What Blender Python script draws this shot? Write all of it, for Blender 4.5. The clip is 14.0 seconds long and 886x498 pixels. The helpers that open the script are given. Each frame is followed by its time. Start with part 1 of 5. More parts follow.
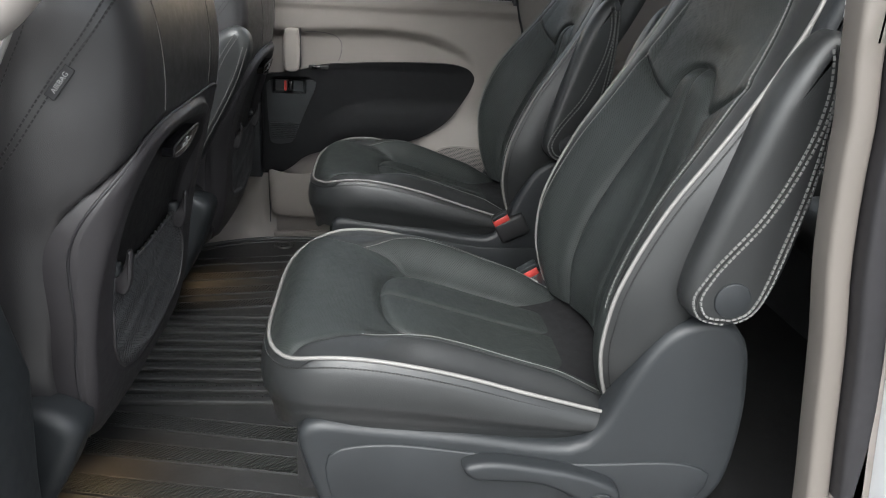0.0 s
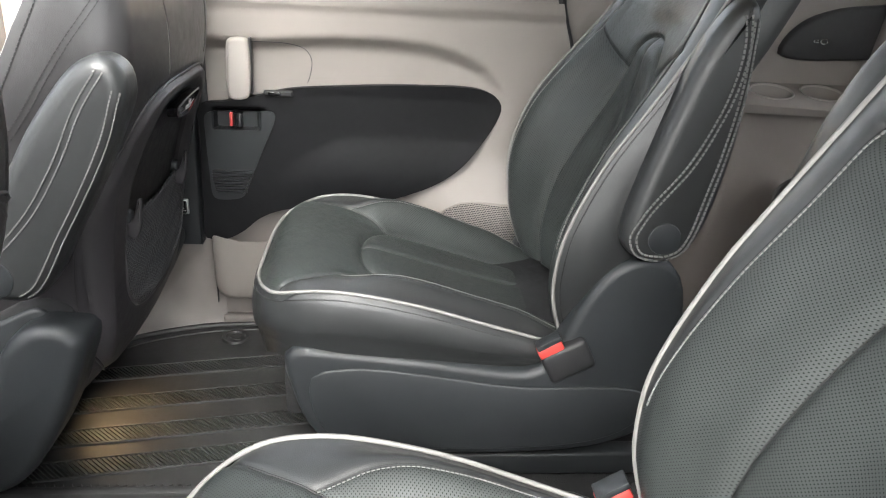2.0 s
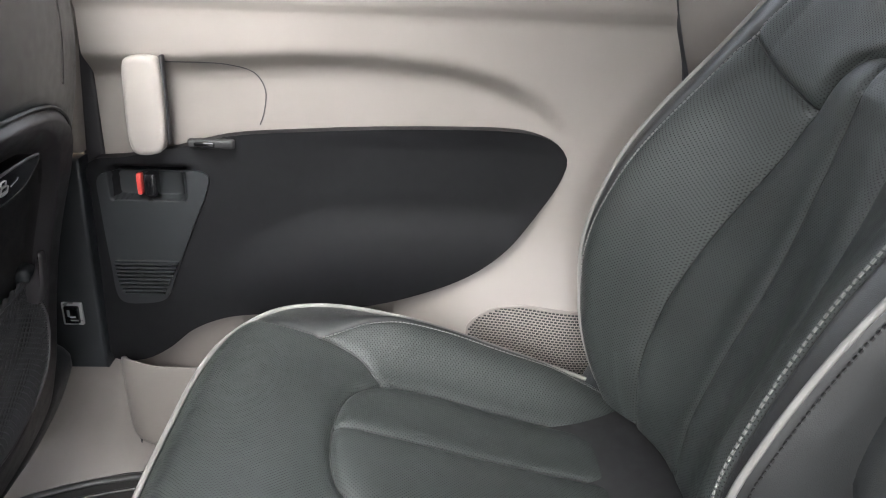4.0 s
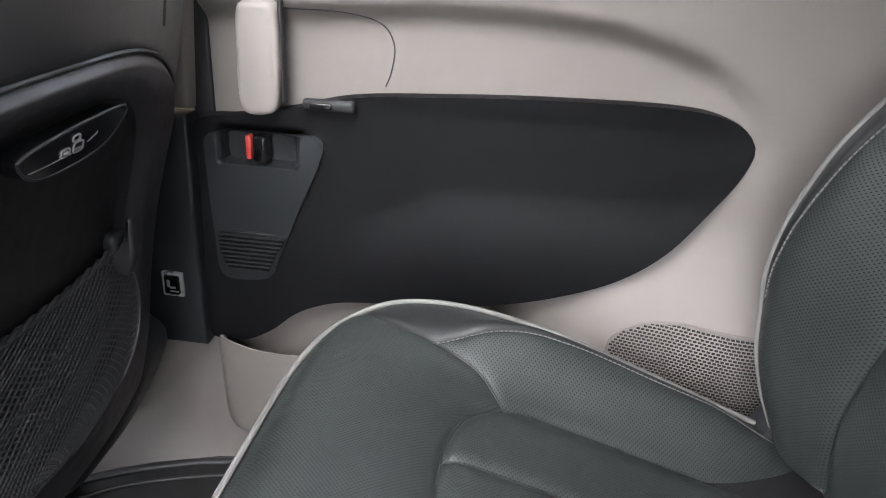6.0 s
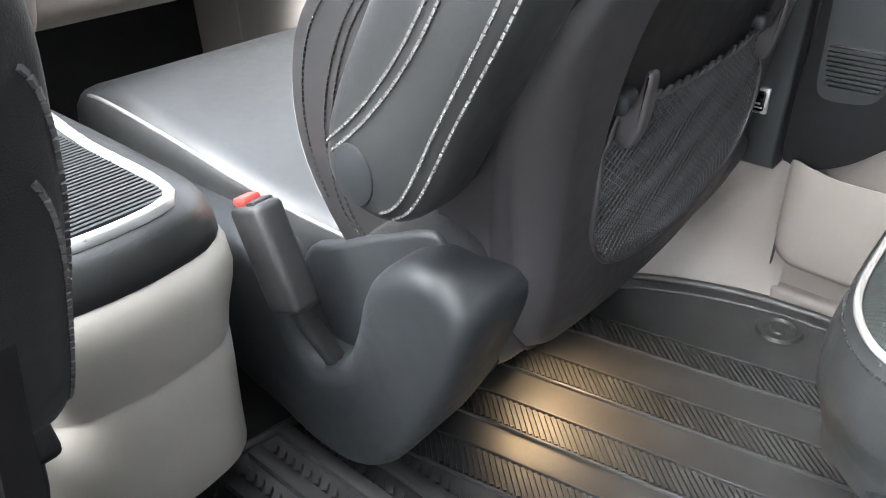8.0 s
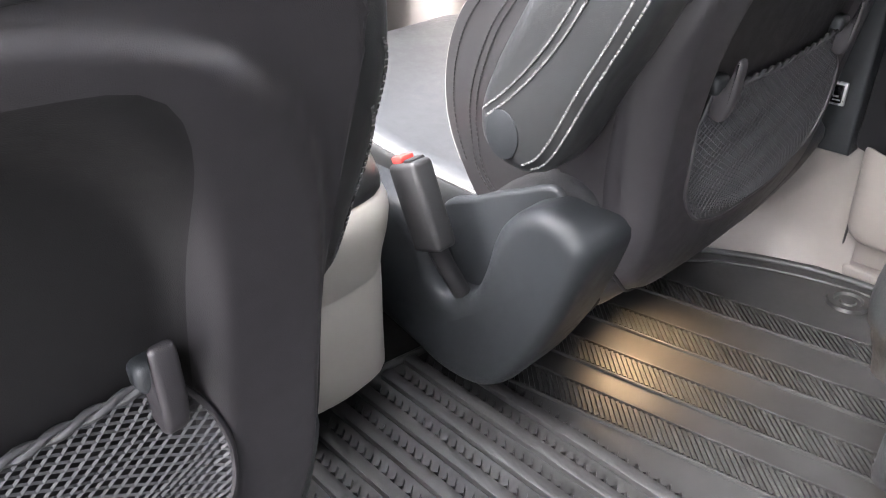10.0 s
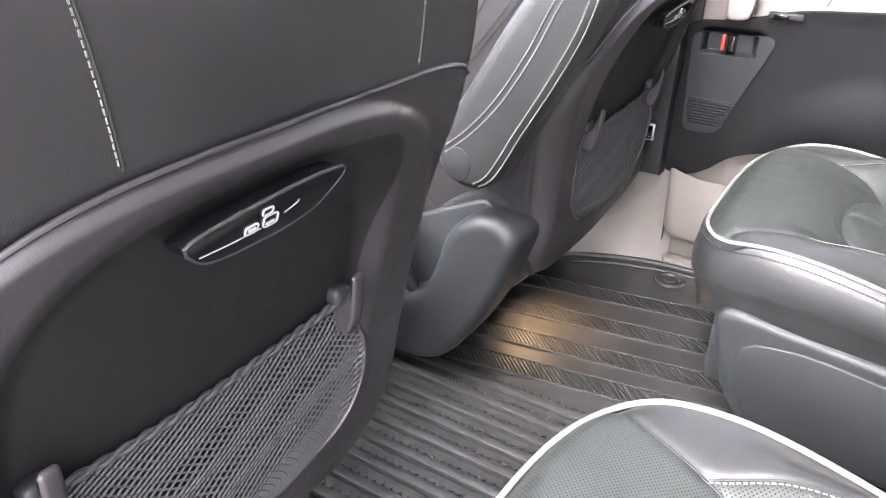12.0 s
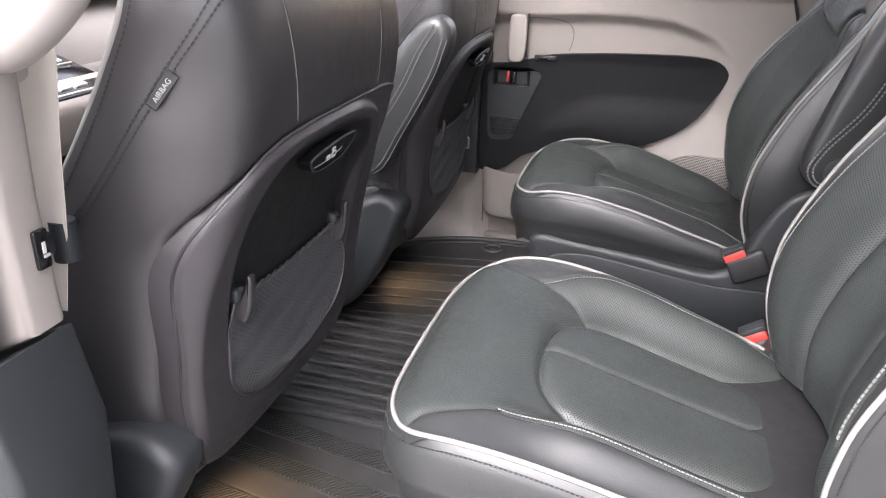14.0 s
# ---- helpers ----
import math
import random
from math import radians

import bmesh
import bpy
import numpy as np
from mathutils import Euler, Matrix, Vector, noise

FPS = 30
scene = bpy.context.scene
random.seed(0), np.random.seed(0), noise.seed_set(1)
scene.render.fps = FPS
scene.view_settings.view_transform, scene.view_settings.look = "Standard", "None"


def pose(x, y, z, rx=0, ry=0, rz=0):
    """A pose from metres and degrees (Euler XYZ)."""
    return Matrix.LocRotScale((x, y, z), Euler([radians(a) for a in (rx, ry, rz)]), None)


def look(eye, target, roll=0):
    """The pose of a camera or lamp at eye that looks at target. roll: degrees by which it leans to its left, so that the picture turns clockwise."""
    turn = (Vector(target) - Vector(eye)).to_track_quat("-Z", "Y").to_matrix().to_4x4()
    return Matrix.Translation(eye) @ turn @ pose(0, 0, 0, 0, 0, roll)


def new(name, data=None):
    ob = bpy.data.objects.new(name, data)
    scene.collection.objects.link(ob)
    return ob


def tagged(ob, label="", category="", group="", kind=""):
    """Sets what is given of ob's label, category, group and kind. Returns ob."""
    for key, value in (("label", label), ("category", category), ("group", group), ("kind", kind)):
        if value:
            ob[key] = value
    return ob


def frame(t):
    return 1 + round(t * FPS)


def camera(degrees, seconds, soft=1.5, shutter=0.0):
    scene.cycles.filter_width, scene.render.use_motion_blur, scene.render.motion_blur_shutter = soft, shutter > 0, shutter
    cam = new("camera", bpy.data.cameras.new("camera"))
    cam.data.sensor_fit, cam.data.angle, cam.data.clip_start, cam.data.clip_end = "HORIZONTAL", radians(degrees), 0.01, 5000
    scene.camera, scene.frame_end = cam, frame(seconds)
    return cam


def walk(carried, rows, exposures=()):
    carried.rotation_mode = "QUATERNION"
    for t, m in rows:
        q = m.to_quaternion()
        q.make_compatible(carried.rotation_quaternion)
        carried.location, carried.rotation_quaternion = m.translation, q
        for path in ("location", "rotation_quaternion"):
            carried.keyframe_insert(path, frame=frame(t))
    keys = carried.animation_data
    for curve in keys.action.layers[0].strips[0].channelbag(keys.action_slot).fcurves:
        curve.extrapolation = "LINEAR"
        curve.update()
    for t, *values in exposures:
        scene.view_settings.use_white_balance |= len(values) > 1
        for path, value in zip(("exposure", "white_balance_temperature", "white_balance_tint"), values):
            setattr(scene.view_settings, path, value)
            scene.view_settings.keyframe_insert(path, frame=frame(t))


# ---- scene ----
cam = camera(61.3, 14.0, soft=1.0)
PATH = [
    (0, (0.359, -1.696, 0.945), (0.544, 0.166, 0.237), 3.2),
    (0.5, (0.387, -1.555, 0.942), (0.563, 0.305, 0.227), 3.0),
    (1, (0.417, -1.36, 0.936), (0.591, 0.498, 0.217), 3.1),
    (1.5, (0.407, -1.119, 0.942), (0.583, 0.731, 0.204), 3.1),
    (2, (0.406, -0.903, 0.946), (0.573, 0.942, 0.191), 3.0),
    (2.5, (0.451, -0.707, 0.951), (0.583, 1.132, 0.175), 3.0),
    (3, (0.445, -0.541, 0.935), (0.565, 1.297, 0.156), 3.0),
    (3.2, (0.445, -0.473, 0.928), (0.557, 1.365, 0.147), 2.6),
    (5.3, (0.458, -0.01, 0.859), (0.509, 1.84, 0.101), 2.8),
    (5.5, (0.455, -0.008, 0.856), (0.447, 1.838, 0.087), 2.9),
    (6, (0.428, -0.057, 0.848), (0.206, 1.744, 0.006), 2.8),
    (6.5, (0.354, -0.126, 0.812), (-0.112, 1.594, -0.097), 2.3),
    (7, (0.312, -0.171, 0.804), (-0.412, 1.423, -0.162), 1.0),
    (7.5, (0.291, -0.207, 0.766), (-0.667, 1.228, -0.245), -0.1),
    (8, (0.257, -0.233, 0.723), (-0.862, 1.049, -0.328), -1.3),
    (8.5, (0.249, -0.266, 0.712), (-0.982, 0.885, -0.365), -2.3),
    (8.7, (0.249, -0.278, 0.707), (-1.013, 0.835, -0.374), -2.4),
    (10.8, (0.384, -0.569, 0.839), (-0.831, 0.672, -0.153), -2.0),
    (11, (0.385, -0.618, 0.855), (-0.787, 0.668, -0.132), -1.2),
    (11.5, (0.391, -0.697, 0.871), (-0.673, 0.693, -0.095), 0.1),
    (12, (0.399, -0.792, 0.877), (-0.535, 0.713, -0.052), 1.0),
    (12.5, (0.421, -0.95, 0.901), (-0.376, 0.65, 0.003), 1.6),
    (13, (0.464, -1.147, 0.922), (-0.217, 0.527, 0.065), 1.9),
    (13.5, (0.492, -1.298, 0.948), (-0.092, 0.43, 0.125), 1.7),
    (14, (0.476, -1.422, 0.952), (-0.002, 0.354, 0.168), 1.5),
]
EXPOSURES = [(0, 1.6, 6250, 7), (0.5, 2.65, 6250, 8), (1, 2.75, 6300, 9), (2, 3.0, 6450, 8), (2.5, 2.9, 6500, 8), (3.2, 3.2, 6450, 8), (5.5, 2.75, 6150, 14), (6, 2.8, 6150, 12), (6.5, 3.6, 6150, 11), (7.5, 3.9, 6150, 9),
             (8.7, 3.75, 6150, 8), (10.8, 4.15, 6400, 17), (12, 4.15, 6400, 17), (13, 3.52, 6400, 17), (14, 2.87, 6400, 17)]
walk(cam, [(t, look(eye, target, roll)) for t, eye, target, roll in PATH], EXPOSURES)

# ---------------------------------------------------------------- world, light, exposure
world = bpy.data.worlds.new("overcast_sky")
scene.world = world
world.use_nodes = True
wn, wl = world.node_tree.nodes, world.node_tree.links
sky = wn.new("ShaderNodeTexSky")
sky.sky_type, sky.sun_disc = "NISHITA", False
sky.sun_elevation, sky.sun_rotation = radians(49), radians(191)
sky.air_density, sky.dust_density, sky.ozone_density = 1.0, 4.0, 1.0
wn["Background"].inputs["Strength"].default_value = 0.15
grey = wn.new("ShaderNodeHueSaturation")
grey.inputs["Saturation"].default_value = 0.25
wl.new(sky.outputs[0], grey.inputs["Color"])
wl.new(grey.outputs[0], wn["Background"].inputs["Color"])
sun = new("sun", bpy.data.lights.new("sun", "SUN"))
sun.data.energy, sun.data.angle, sun.data.color = 1.5, radians(60), (1.0, 0.96, 0.92)
sun.matrix_world = look((-0.5, -2.5, 2.9), (0, 0, 0))


# ---------------------------------------------------------------- materials
def material(name, base, rough=0.5, vary=0.12, vary_scale=9.0, bump=0.1, bump_scale=900.0, metal=0.0,
             grain="noise", coat=0.0, spec=0.5, bump_dist=0.0006, vein=0.0):
    m = bpy.data.materials.new(name)
    m.use_nodes = True
    n, l = m.node_tree.nodes, m.node_tree.links
    b = n["Principled BSDF"]
    b.inputs["Metallic"].default_value = metal
    b.inputs["Coat Weight"].default_value = coat
    b.inputs["Specular IOR Level"].default_value = spec
    co = n.new("ShaderNodeTexCoord")
    big = n.new("ShaderNodeTexNoise")
    big.inputs["Scale"].default_value, big.inputs["Detail"].default_value = vary_scale, 5
    l.new(co.outputs["Object"], big.inputs["Vector"])
    ramp = n.new("ShaderNodeMapRange")
    ramp.inputs[1].default_value, ramp.inputs[2].default_value = 0.3, 0.7
    ramp.inputs[3].default_value, ramp.inputs[4].default_value = 1 - vary, 1 + vary
    l.new(big.outputs["Fac"], ramp.inputs[0])
    mix = n.new("ShaderNodeVectorMath")
    mix.operation = "SCALE"
    mix.inputs[0].default_value = base
    l.new(ramp.outputs[0], mix.inputs["Scale"])
    l.new(mix.outputs[0], b.inputs["Base Color"])
    rr = n.new("ShaderNodeMapRange")
    rr.inputs[1].default_value, rr.inputs[2].default_value = 0.25, 0.75
    rr.inputs[3].default_value, rr.inputs[4].default_value = rough - 0.06, rough + 0.06
    mid = n.new("ShaderNodeTexNoise")
    mid.inputs["Scale"].default_value, mid.inputs["Detail"].default_value = vary_scale * 7, 4
    l.new(co.outputs["Object"], mid.inputs["Vector"])
    l.new(mid.outputs["Fac"], rr.inputs[0])
    l.new(rr.outputs[0], b.inputs["Roughness"])
    if bump:
        if grain == "cells":
            g = n.new("ShaderNodeTexVoronoi")
            g.feature = "DISTANCE_TO_EDGE"
            height = g.outputs["Distance"]
        else:
            g = n.new("ShaderNodeTexNoise")
            g.inputs["Detail"].default_value = 3
            height = g.outputs["Fac"]
        g.inputs["Scale"].default_value = bump_scale
        l.new(co.outputs["Object"], g.inputs["Vector"])
        bp = n.new("ShaderNodeBump")
        bp.inputs["Strength"].default_value, bp.inputs["Distance"].default_value = bump, bump_dist
        l.new(height, bp.inputs["Height"])
        l.new(bp.outputs[0], b.inputs["Normal"])
        if vein:
            soft = n.new("ShaderNodeTexNoise")
            soft.inputs["Scale"].default_value, soft.inputs["Detail"].default_value = 14, 3
            l.new(co.outputs["Object"], soft.inputs["Vector"])
            b2 = n.new("ShaderNodeBump")
            b2.inputs["Strength"].default_value, b2.inputs["Distance"].default_value = vein, 0.02
            l.new(soft.outputs["Fac"], b2.inputs["Height"])
            l.new(b2.outputs[0], bp.inputs["Normal"])
    return m


def perforated(name, base, rough, pitch=0.0041, lined=False):
    """Leather with rows of fine holes, laid out by the mesh's own coordinates in metres."""
    m = material(name, base, rough, bump=0.3, bump_scale=640, grain="cells", vein=0.05)
    n, l = m.node_tree.nodes, m.node_tree.links
    b = n["Principled BSDF"]
    uv = n.new("ShaderNodeUVMap")
    uv.uv_map = "UVMap"
    mp = n.new("ShaderNodeMapping")
    mp.inputs["Rotation"].default_value = (0, 0, radians(45))
    l.new(uv.outputs[0], mp.inputs["Vector"])
    v = n.new("ShaderNodeTexVoronoi")
    v.voronoi_dimensions, v.feature = "2D", "F1"
    v.inputs["Scale"].default_value, v.inputs["Randomness"].default_value = 1 / pitch, 0.0
    l.new(mp.outputs[0], v.inputs["Vector"])
    hole = n.new("ShaderNodeMapRange")
    hole.inputs[1].default_value, hole.inputs[2].default_value = 0.14, 0.27
    l.new(v.outputs["Distance"], hole.inputs[0])
    gloss = n.new("ShaderNodeMath")
    gloss.operation = "MULTIPLY_ADD"
    gloss.inputs[1].default_value, gloss.inputs[2].default_value = 0.32, 0.12
    l.new(hole.outputs[0], gloss.inputs[0])
    l.new(gloss.outputs[0], b.inputs["Specular IOR Level"])
    old = b.inputs["Base Color"].links[0].from_socket
    dark = n.new("ShaderNodeMix")
    dark.data_type = "RGBA"
    dark.inputs[6].default_value = (0.006, 0.006, 0.006, 1)
    l.new(hole.outputs[0], dark.inputs[0])
    l.new(old, dark.inputs[7])
    l.new(dark.outputs[2], b.inputs["Base Color"])
    prev = b.inputs["Normal"].links[0].from_node
    bp = n.new("ShaderNodeBump")
    bp.inputs["Strength"].default_value, bp.inputs["Distance"].default_value = 0.4, 0.0005
    l.new(hole.outputs[0], bp.inputs["Height"])
    l.new(prev.outputs[0], bp.inputs["Normal"])
    l.new(bp.outputs[0], b.inputs["Normal"])
    return m


LEATHER = material("black_leather", (0.018, 0.019, 0.0195), 0.39, bump=0.35, bump_scale=560, grain="cells", vein=0.06, vary=0.15, spec=0.58)
LEATHER_PERF = perforated("perforated_black_leather", (0.026, 0.030, 0.029), 0.47, pitch=0.0031)
LEATHER_BACK = material("seat_back_vinyl", (0.020, 0.019, 0.020), 0.35, bump=0.32, bump_scale=500, grain="cells", vein=0.05, vary=0.12, spec=0.7)
PIPING = material("pale_grey_piping", (0.175, 0.17, 0.163), 0.5, bump=0.1, bump_scale=1500)
THREAD = material("pale_grey_thread", (0.145, 0.145, 0.141), 0.7, bump=0.2, bump_scale=3000)
THREAD_GREY = material("grey_thread", (0.10, 0.098, 0.096), 0.7, bump=0.2, bump_scale=3000)
THREAD_DARK = material("black_thread", (0.012, 0.012, 0.012), 0.7, bump=0.2, bump_scale=3000)
PLASTIC = material("charcoal_plastic", (0.018, 0.020, 0.022), 0.44, spec=0.38, bump=0.4, bump_scale=1300, vary=0.1)
PLASTIC_PANEL = material("grained_black_plastic", (0.005, 0.005, 0.006), 0.55, spec=0.20, bump=0.25, bump_scale=900, grain="cells", vary=0.1)
SEAT_PANEL = material("seat_back_plastic", (0.023, 0.021, 0.023), 0.47, bump=0.25, bump_scale=900, grain="cells", vary=0.1)
# the seat panel's plastic, darkened to stand for shade inside the pocket
RECESS_SHADE = material("shaded_pocket_plastic", (0.009, 0.0085, 0.009), 0.5, spec=0.35, bump=0.25, bump_scale=900, grain="cells", vary=0.1)
PLASTIC_DARK = material("dark_recess_plastic", (0.012, 0.012, 0.013), 0.6, bump=0.2, bump_scale=1200)
GLOSS_BLACK = material("gloss_black", (0.006, 0.006, 0.007), 0.12, bump=0.0, vary=0.05)
TRIM = material("warm_grey_trim", (0.205, 0.184, 0.170), 0.55, bump=0.32, bump_scale=1000, grain="cells", vary=0.05, vary_scale=4)
TRIM_LIGHT = material("pale_grey_trim", (0.29, 0.265, 0.247), 0.42, bump=0.08, bump_scale=1200, vary=0.04)
CONSOLE_TRIM = material("pale_console_leather", (0.42, 0.40, 0.36), 0.5, bump=0.25, bump_scale=420, grain="cells", vary=0.05)
HEADLINER = material("headliner_cloth", (0.55, 0.53, 0.50), 0.9, bump=0.3, bump_scale=1500, vary=0.05)
CARPET = material("black_carpet", (0.012, 0.012, 0.013), 0.95, bump=0.8, bump_scale=900, vary=0.25, vary_scale=30, bump_dist=0.003)
# the warm grey trim again, darkened to stand for less light on the jamb
JAMB_SHADED = material("shaded_jamb_trim", (0.135, 0.121, 0.108), 0.5, bump=0.2, bump_scale=1000, vary=0.06, vary_scale=4)
RUBBER = material("black_rubber_mat", (0.030, 0.030, 0.030), 0.42, bump=0.2, bump_scale=800, vary=0.22, vary_scale=16)
SEAL = material("black_rubber_seal", (0.018, 0.017, 0.019), 0.5, bump=0.1, bump_scale=700)
NET = material("black_elastic_net", (0.040, 0.040, 0.042), 0.55, bump=0.2, bump_scale=2500)
CHROME = material("satin_metal", (0.75, 0.75, 0.74), 0.25, metal=1.0, bump=0.0, vary=0.03)
RED = material("red_plastic", (0.46, 0.050, 0.042), 0.35, bump=0.0, vary=0.05)
WHITE_INK = material("white_print", (0.33, 0.33, 0.33), 0.5, bump=0.0, vary=0.03)
PAINT = material("white_body_paint", (0.72, 0.73, 0.74), 0.2, bump=0.0, coat=0.6, vary=0.02)
ASPHALT = material("asphalt", (0.11, 0.11, 0.105), 0.9, bump=0.6, bump_scale=60, vary=0.2, bump_dist=0.01)
WEBBING = material("beige_webbing", (0.50, 0.46, 0.41), 0.75, bump=0.6, bump_scale=900, vary=0.06)
SCREEN_BLUE = material("screen_blue", (0.10, 0.32, 0.55), 0.3, bump=0.0)
SILVER = material("silver_paint", (0.55, 0.56, 0.56), 0.3, metal=0.6, bump=0.0, vary=0.03)
GLASS = bpy.data.materials.new("tinted_glass")
GLASS.use_nodes = True
gn = GLASS.node_tree.nodes["Principled BSDF"]
gn.inputs["Base Color"].default_value = (0.93, 0.95, 0.94, 1)
gn.inputs["Roughness"].default_value = 0.01
gn.inputs["Transmission Weight"].default_value = 1.0
gn.inputs["IOR"].default_value = 1.45
GLOW = bpy.data.materials.new("warm_lamp_lens")
GLOW.use_nodes = True
ge = GLOW.node_tree.nodes["Principled BSDF"]
ge.inputs["Emission Color"].default_value = (1.0, 0.72, 0.38, 1)
ge.inputs["Emission Strength"].default_value = 6.0


# ---------------------------------------------------------------- mesh helpers
def spline(ts, vs):
    """A smooth curve through values: Catmull-Rom on uneven steps."""
    ts, vs = np.array(ts, float), np.array(vs, float)
    m = np.gradient(vs, ts, axis=0)

    def f(t):
        t = np.clip(np.asarray(t, float), ts[0], ts[-1])
        k = np.clip(np.searchsorted(ts, t) - 1, 0, len(ts) - 2)
        h = ts[k + 1] - ts[k]
        s = (t - ts[k]) / h
        if vs.ndim > 1:
            h, s = h[..., None], s[..., None]
        return ((2 * s ** 3 - 3 * s ** 2 + 1) * vs[k] + (s ** 3 - 2 * s ** 2 + s) * h * m[k]
                + (3 * s ** 2 - 2 * s ** 3) * vs[k + 1] + (s ** 3 - s ** 2) * h * m[k + 1])
    return f


def resample(pts, n, closed=False):
    """n points evenly along a smooth curve through pts."""
    p = np.array(pts, float)
    if closed:
        p = np.vstack([p[-2:], p, p[:3]])
    d = np.concatenate([[0], np.cumsum(np.sqrt(np.linalg.norm(np.diff(p, axis=0), axis=1)) + 1e-9)])
    f = spline(d, p)
    a, b = (d[2], d[-3]) if closed else (d[0], d[-1])
    fine = f(np.linspace(a, b, 600))
    arc = np.concatenate([[0], np.cumsum(np.linalg.norm(np.diff(fine, axis=0), axis=1))])
    want = np.linspace(0, arc[-1], n + 1)[:-1] if closed else np.linspace(0, arc[-1], n)
    return np.stack([np.interp(want, arc, fine[:, i]) for i in range(p.shape[1])], 1)


def step(a, b, x):
    s = np.clip((np.asarray(x, float) - a) / (b - a), 0, 1)
    return s * s * (3 - 2 * s)


def near_line(P, line):
    """Distance of each 2D point to a polyline."""
    P, line = np.asarray(P), np.asarray(line)
    best = np.full(len(P), 9.0)
    for a, b in zip(line[:-1], line[1:]):
        ab = b - a
        t = np.clip(((P - a) @ ab) / (ab @ ab + 1e-12), 0, 1)
        best = np.minimum(best, np.linalg.norm(P - a - t[:, None] * ab, axis=1))
    return best


def inside(P, poly):
    """Which 2D points lie inside a polygon."""
    P, poly = np.asarray(P), np.asarray(poly)
    c = np.zeros(len(P), bool)
    for a, b in zip(poly, np.roll(poly, -1, 0)):
        cut = (a[1] > P[:, 1]) != (b[1] > P[:, 1])
        c ^= cut & (P[:, 0] < (b[0] - a[0]) * (P[:, 1] - a[1]) / (b[1] - a[1] + 1e-12) + a[0])
    return c


ORIGIN = {}


def thing(name, place, label, category, group="", kind=""):
    ob = new(name)
    ob.location = place
    ob.empty_display_size = 0.05
    ORIGIN[ob] = Vector(place)
    return tagged(ob, label, category, group, kind)


def mesh(name, verts, faces, mat, parent=None, label="", uv=None, sharp=38, fix=True):
    """One mesh object, from points in the world; a child of parent where one is given."""
    org = ORIGIN.get(parent, Vector((0, 0, 0)))
    me = bpy.data.meshes.new(name)
    me.from_pydata([Vector(v) - org for v in verts], [], [tuple(int(i) for i in f) for f in faces])
    if uv is not None:
        lay = me.uv_layers.new(name="UVMap")
        idx = np.zeros(len(me.loops), np.int32)
        me.loops.foreach_get("vertex_index", idx)
        lay.data.foreach_set("uv", np.asarray(uv, np.float32)[idx].ravel())
    if fix:
        bm = bmesh.new()
        bm.from_mesh(me)
        bmesh.ops.recalc_face_normals(bm, faces=bm.faces)
        bm.to_mesh(me)
        bm.free()
    me.polygons.foreach_set("use_smooth", [True] * len(me.polygons))
    me.set_sharp_from_angle(angle=radians(sharp))
    me.materials.append(mat)
    ob = new(name, me)
    ob.parent = parent
    ORIGIN[ob] = org
    if label:
        ob["label"] = label
    return ob


def part(name, bm, mat, parent=None, label="", sharp=38):
    verts = [v.co.copy() for v in bm.verts]
    bm.verts.index_update()
    faces = [[v.index for v in f.verts] for f in bm.faces]
    bm.free()
    return mesh(name, verts, faces, mat, parent, label, sharp=sharp)


def join(pieces):
    """Several (verts, faces) as one."""
    V, F = [], []
    for v, f in pieces:
        o = len(V)
        V += [tuple(p) for p in v]
        F += [[i + o for i in q] for q in f]
    return V, F


def grid_faces(nu, nv, close_u=False, close_v=False):
    F = []
    for i in range(nu if close_u else nu - 1):
        for j in range(nv if close_v else nv - 1):
            a, b = i * nv + j, i * nv + (j + 1) % nv
            c, d = ((i + 1) % nu) * nv + (j + 1) % nv, ((i + 1) % nu) * nv + j
            F.append((a, b, c, d))
    return F


def tube_data(pts, r, sides=8, closed=False, flat=1.0, cap=True):
    p = np.array(pts, float)
    n = len(p)
    tan = np.roll(p, -1, 0) - np.roll(p, 1, 0) if closed else np.gradient(p, axis=0)
    tan /= np.linalg.norm(tan, axis=1)[:, None] + 1e-12
    up = np.array([0, 0, 1.0]) if abs(tan[0][2]) < 0.9 else np.array([0, 1.0, 0])
    V = []
    for i in range(n):
        a = up - tan[i] * (up @ tan[i])
        a /= np.linalg.norm(a) + 1e-12
        up = a
        b = np.cross(tan[i], a)
        rr = r[i] if hasattr(r, "__len__") else r
        for k in range(sides):
            th = 2 * math.pi * k / sides
            V.append(p[i] + rr * (math.cos(th) * a * flat + math.sin(th) * b))
    F = grid_faces(n, sides, closed, True)
    if cap and not closed:
        F += [tuple(range(sides))[::-1], tuple((n - 1) * sides + k for k in range(sides))]
    return V, F


def tube(name, pts, r, mat, parent=None, label="", sides=8, closed=False, flat=1.0):
    V, F = tube_data(pts, r, sides, closed, flat)
    return mesh(name, V, F, mat, parent, label, sharp=60)


def box_data(c, s, m=None):
    V = []
    for x in (-.5, .5):
        for y in (-.5, .5):
            for z in (-.5, .5):
                p = Vector((x * s[0], y * s[1], z * s[2]))
                V.append((m @ p if m else p) + Vector(c))
    return V, [(0, 1, 3, 2), (4, 6, 7, 5), (0, 4, 5, 1), (2, 3, 7, 6), (0, 2, 6, 4), (1, 5, 7, 3)]


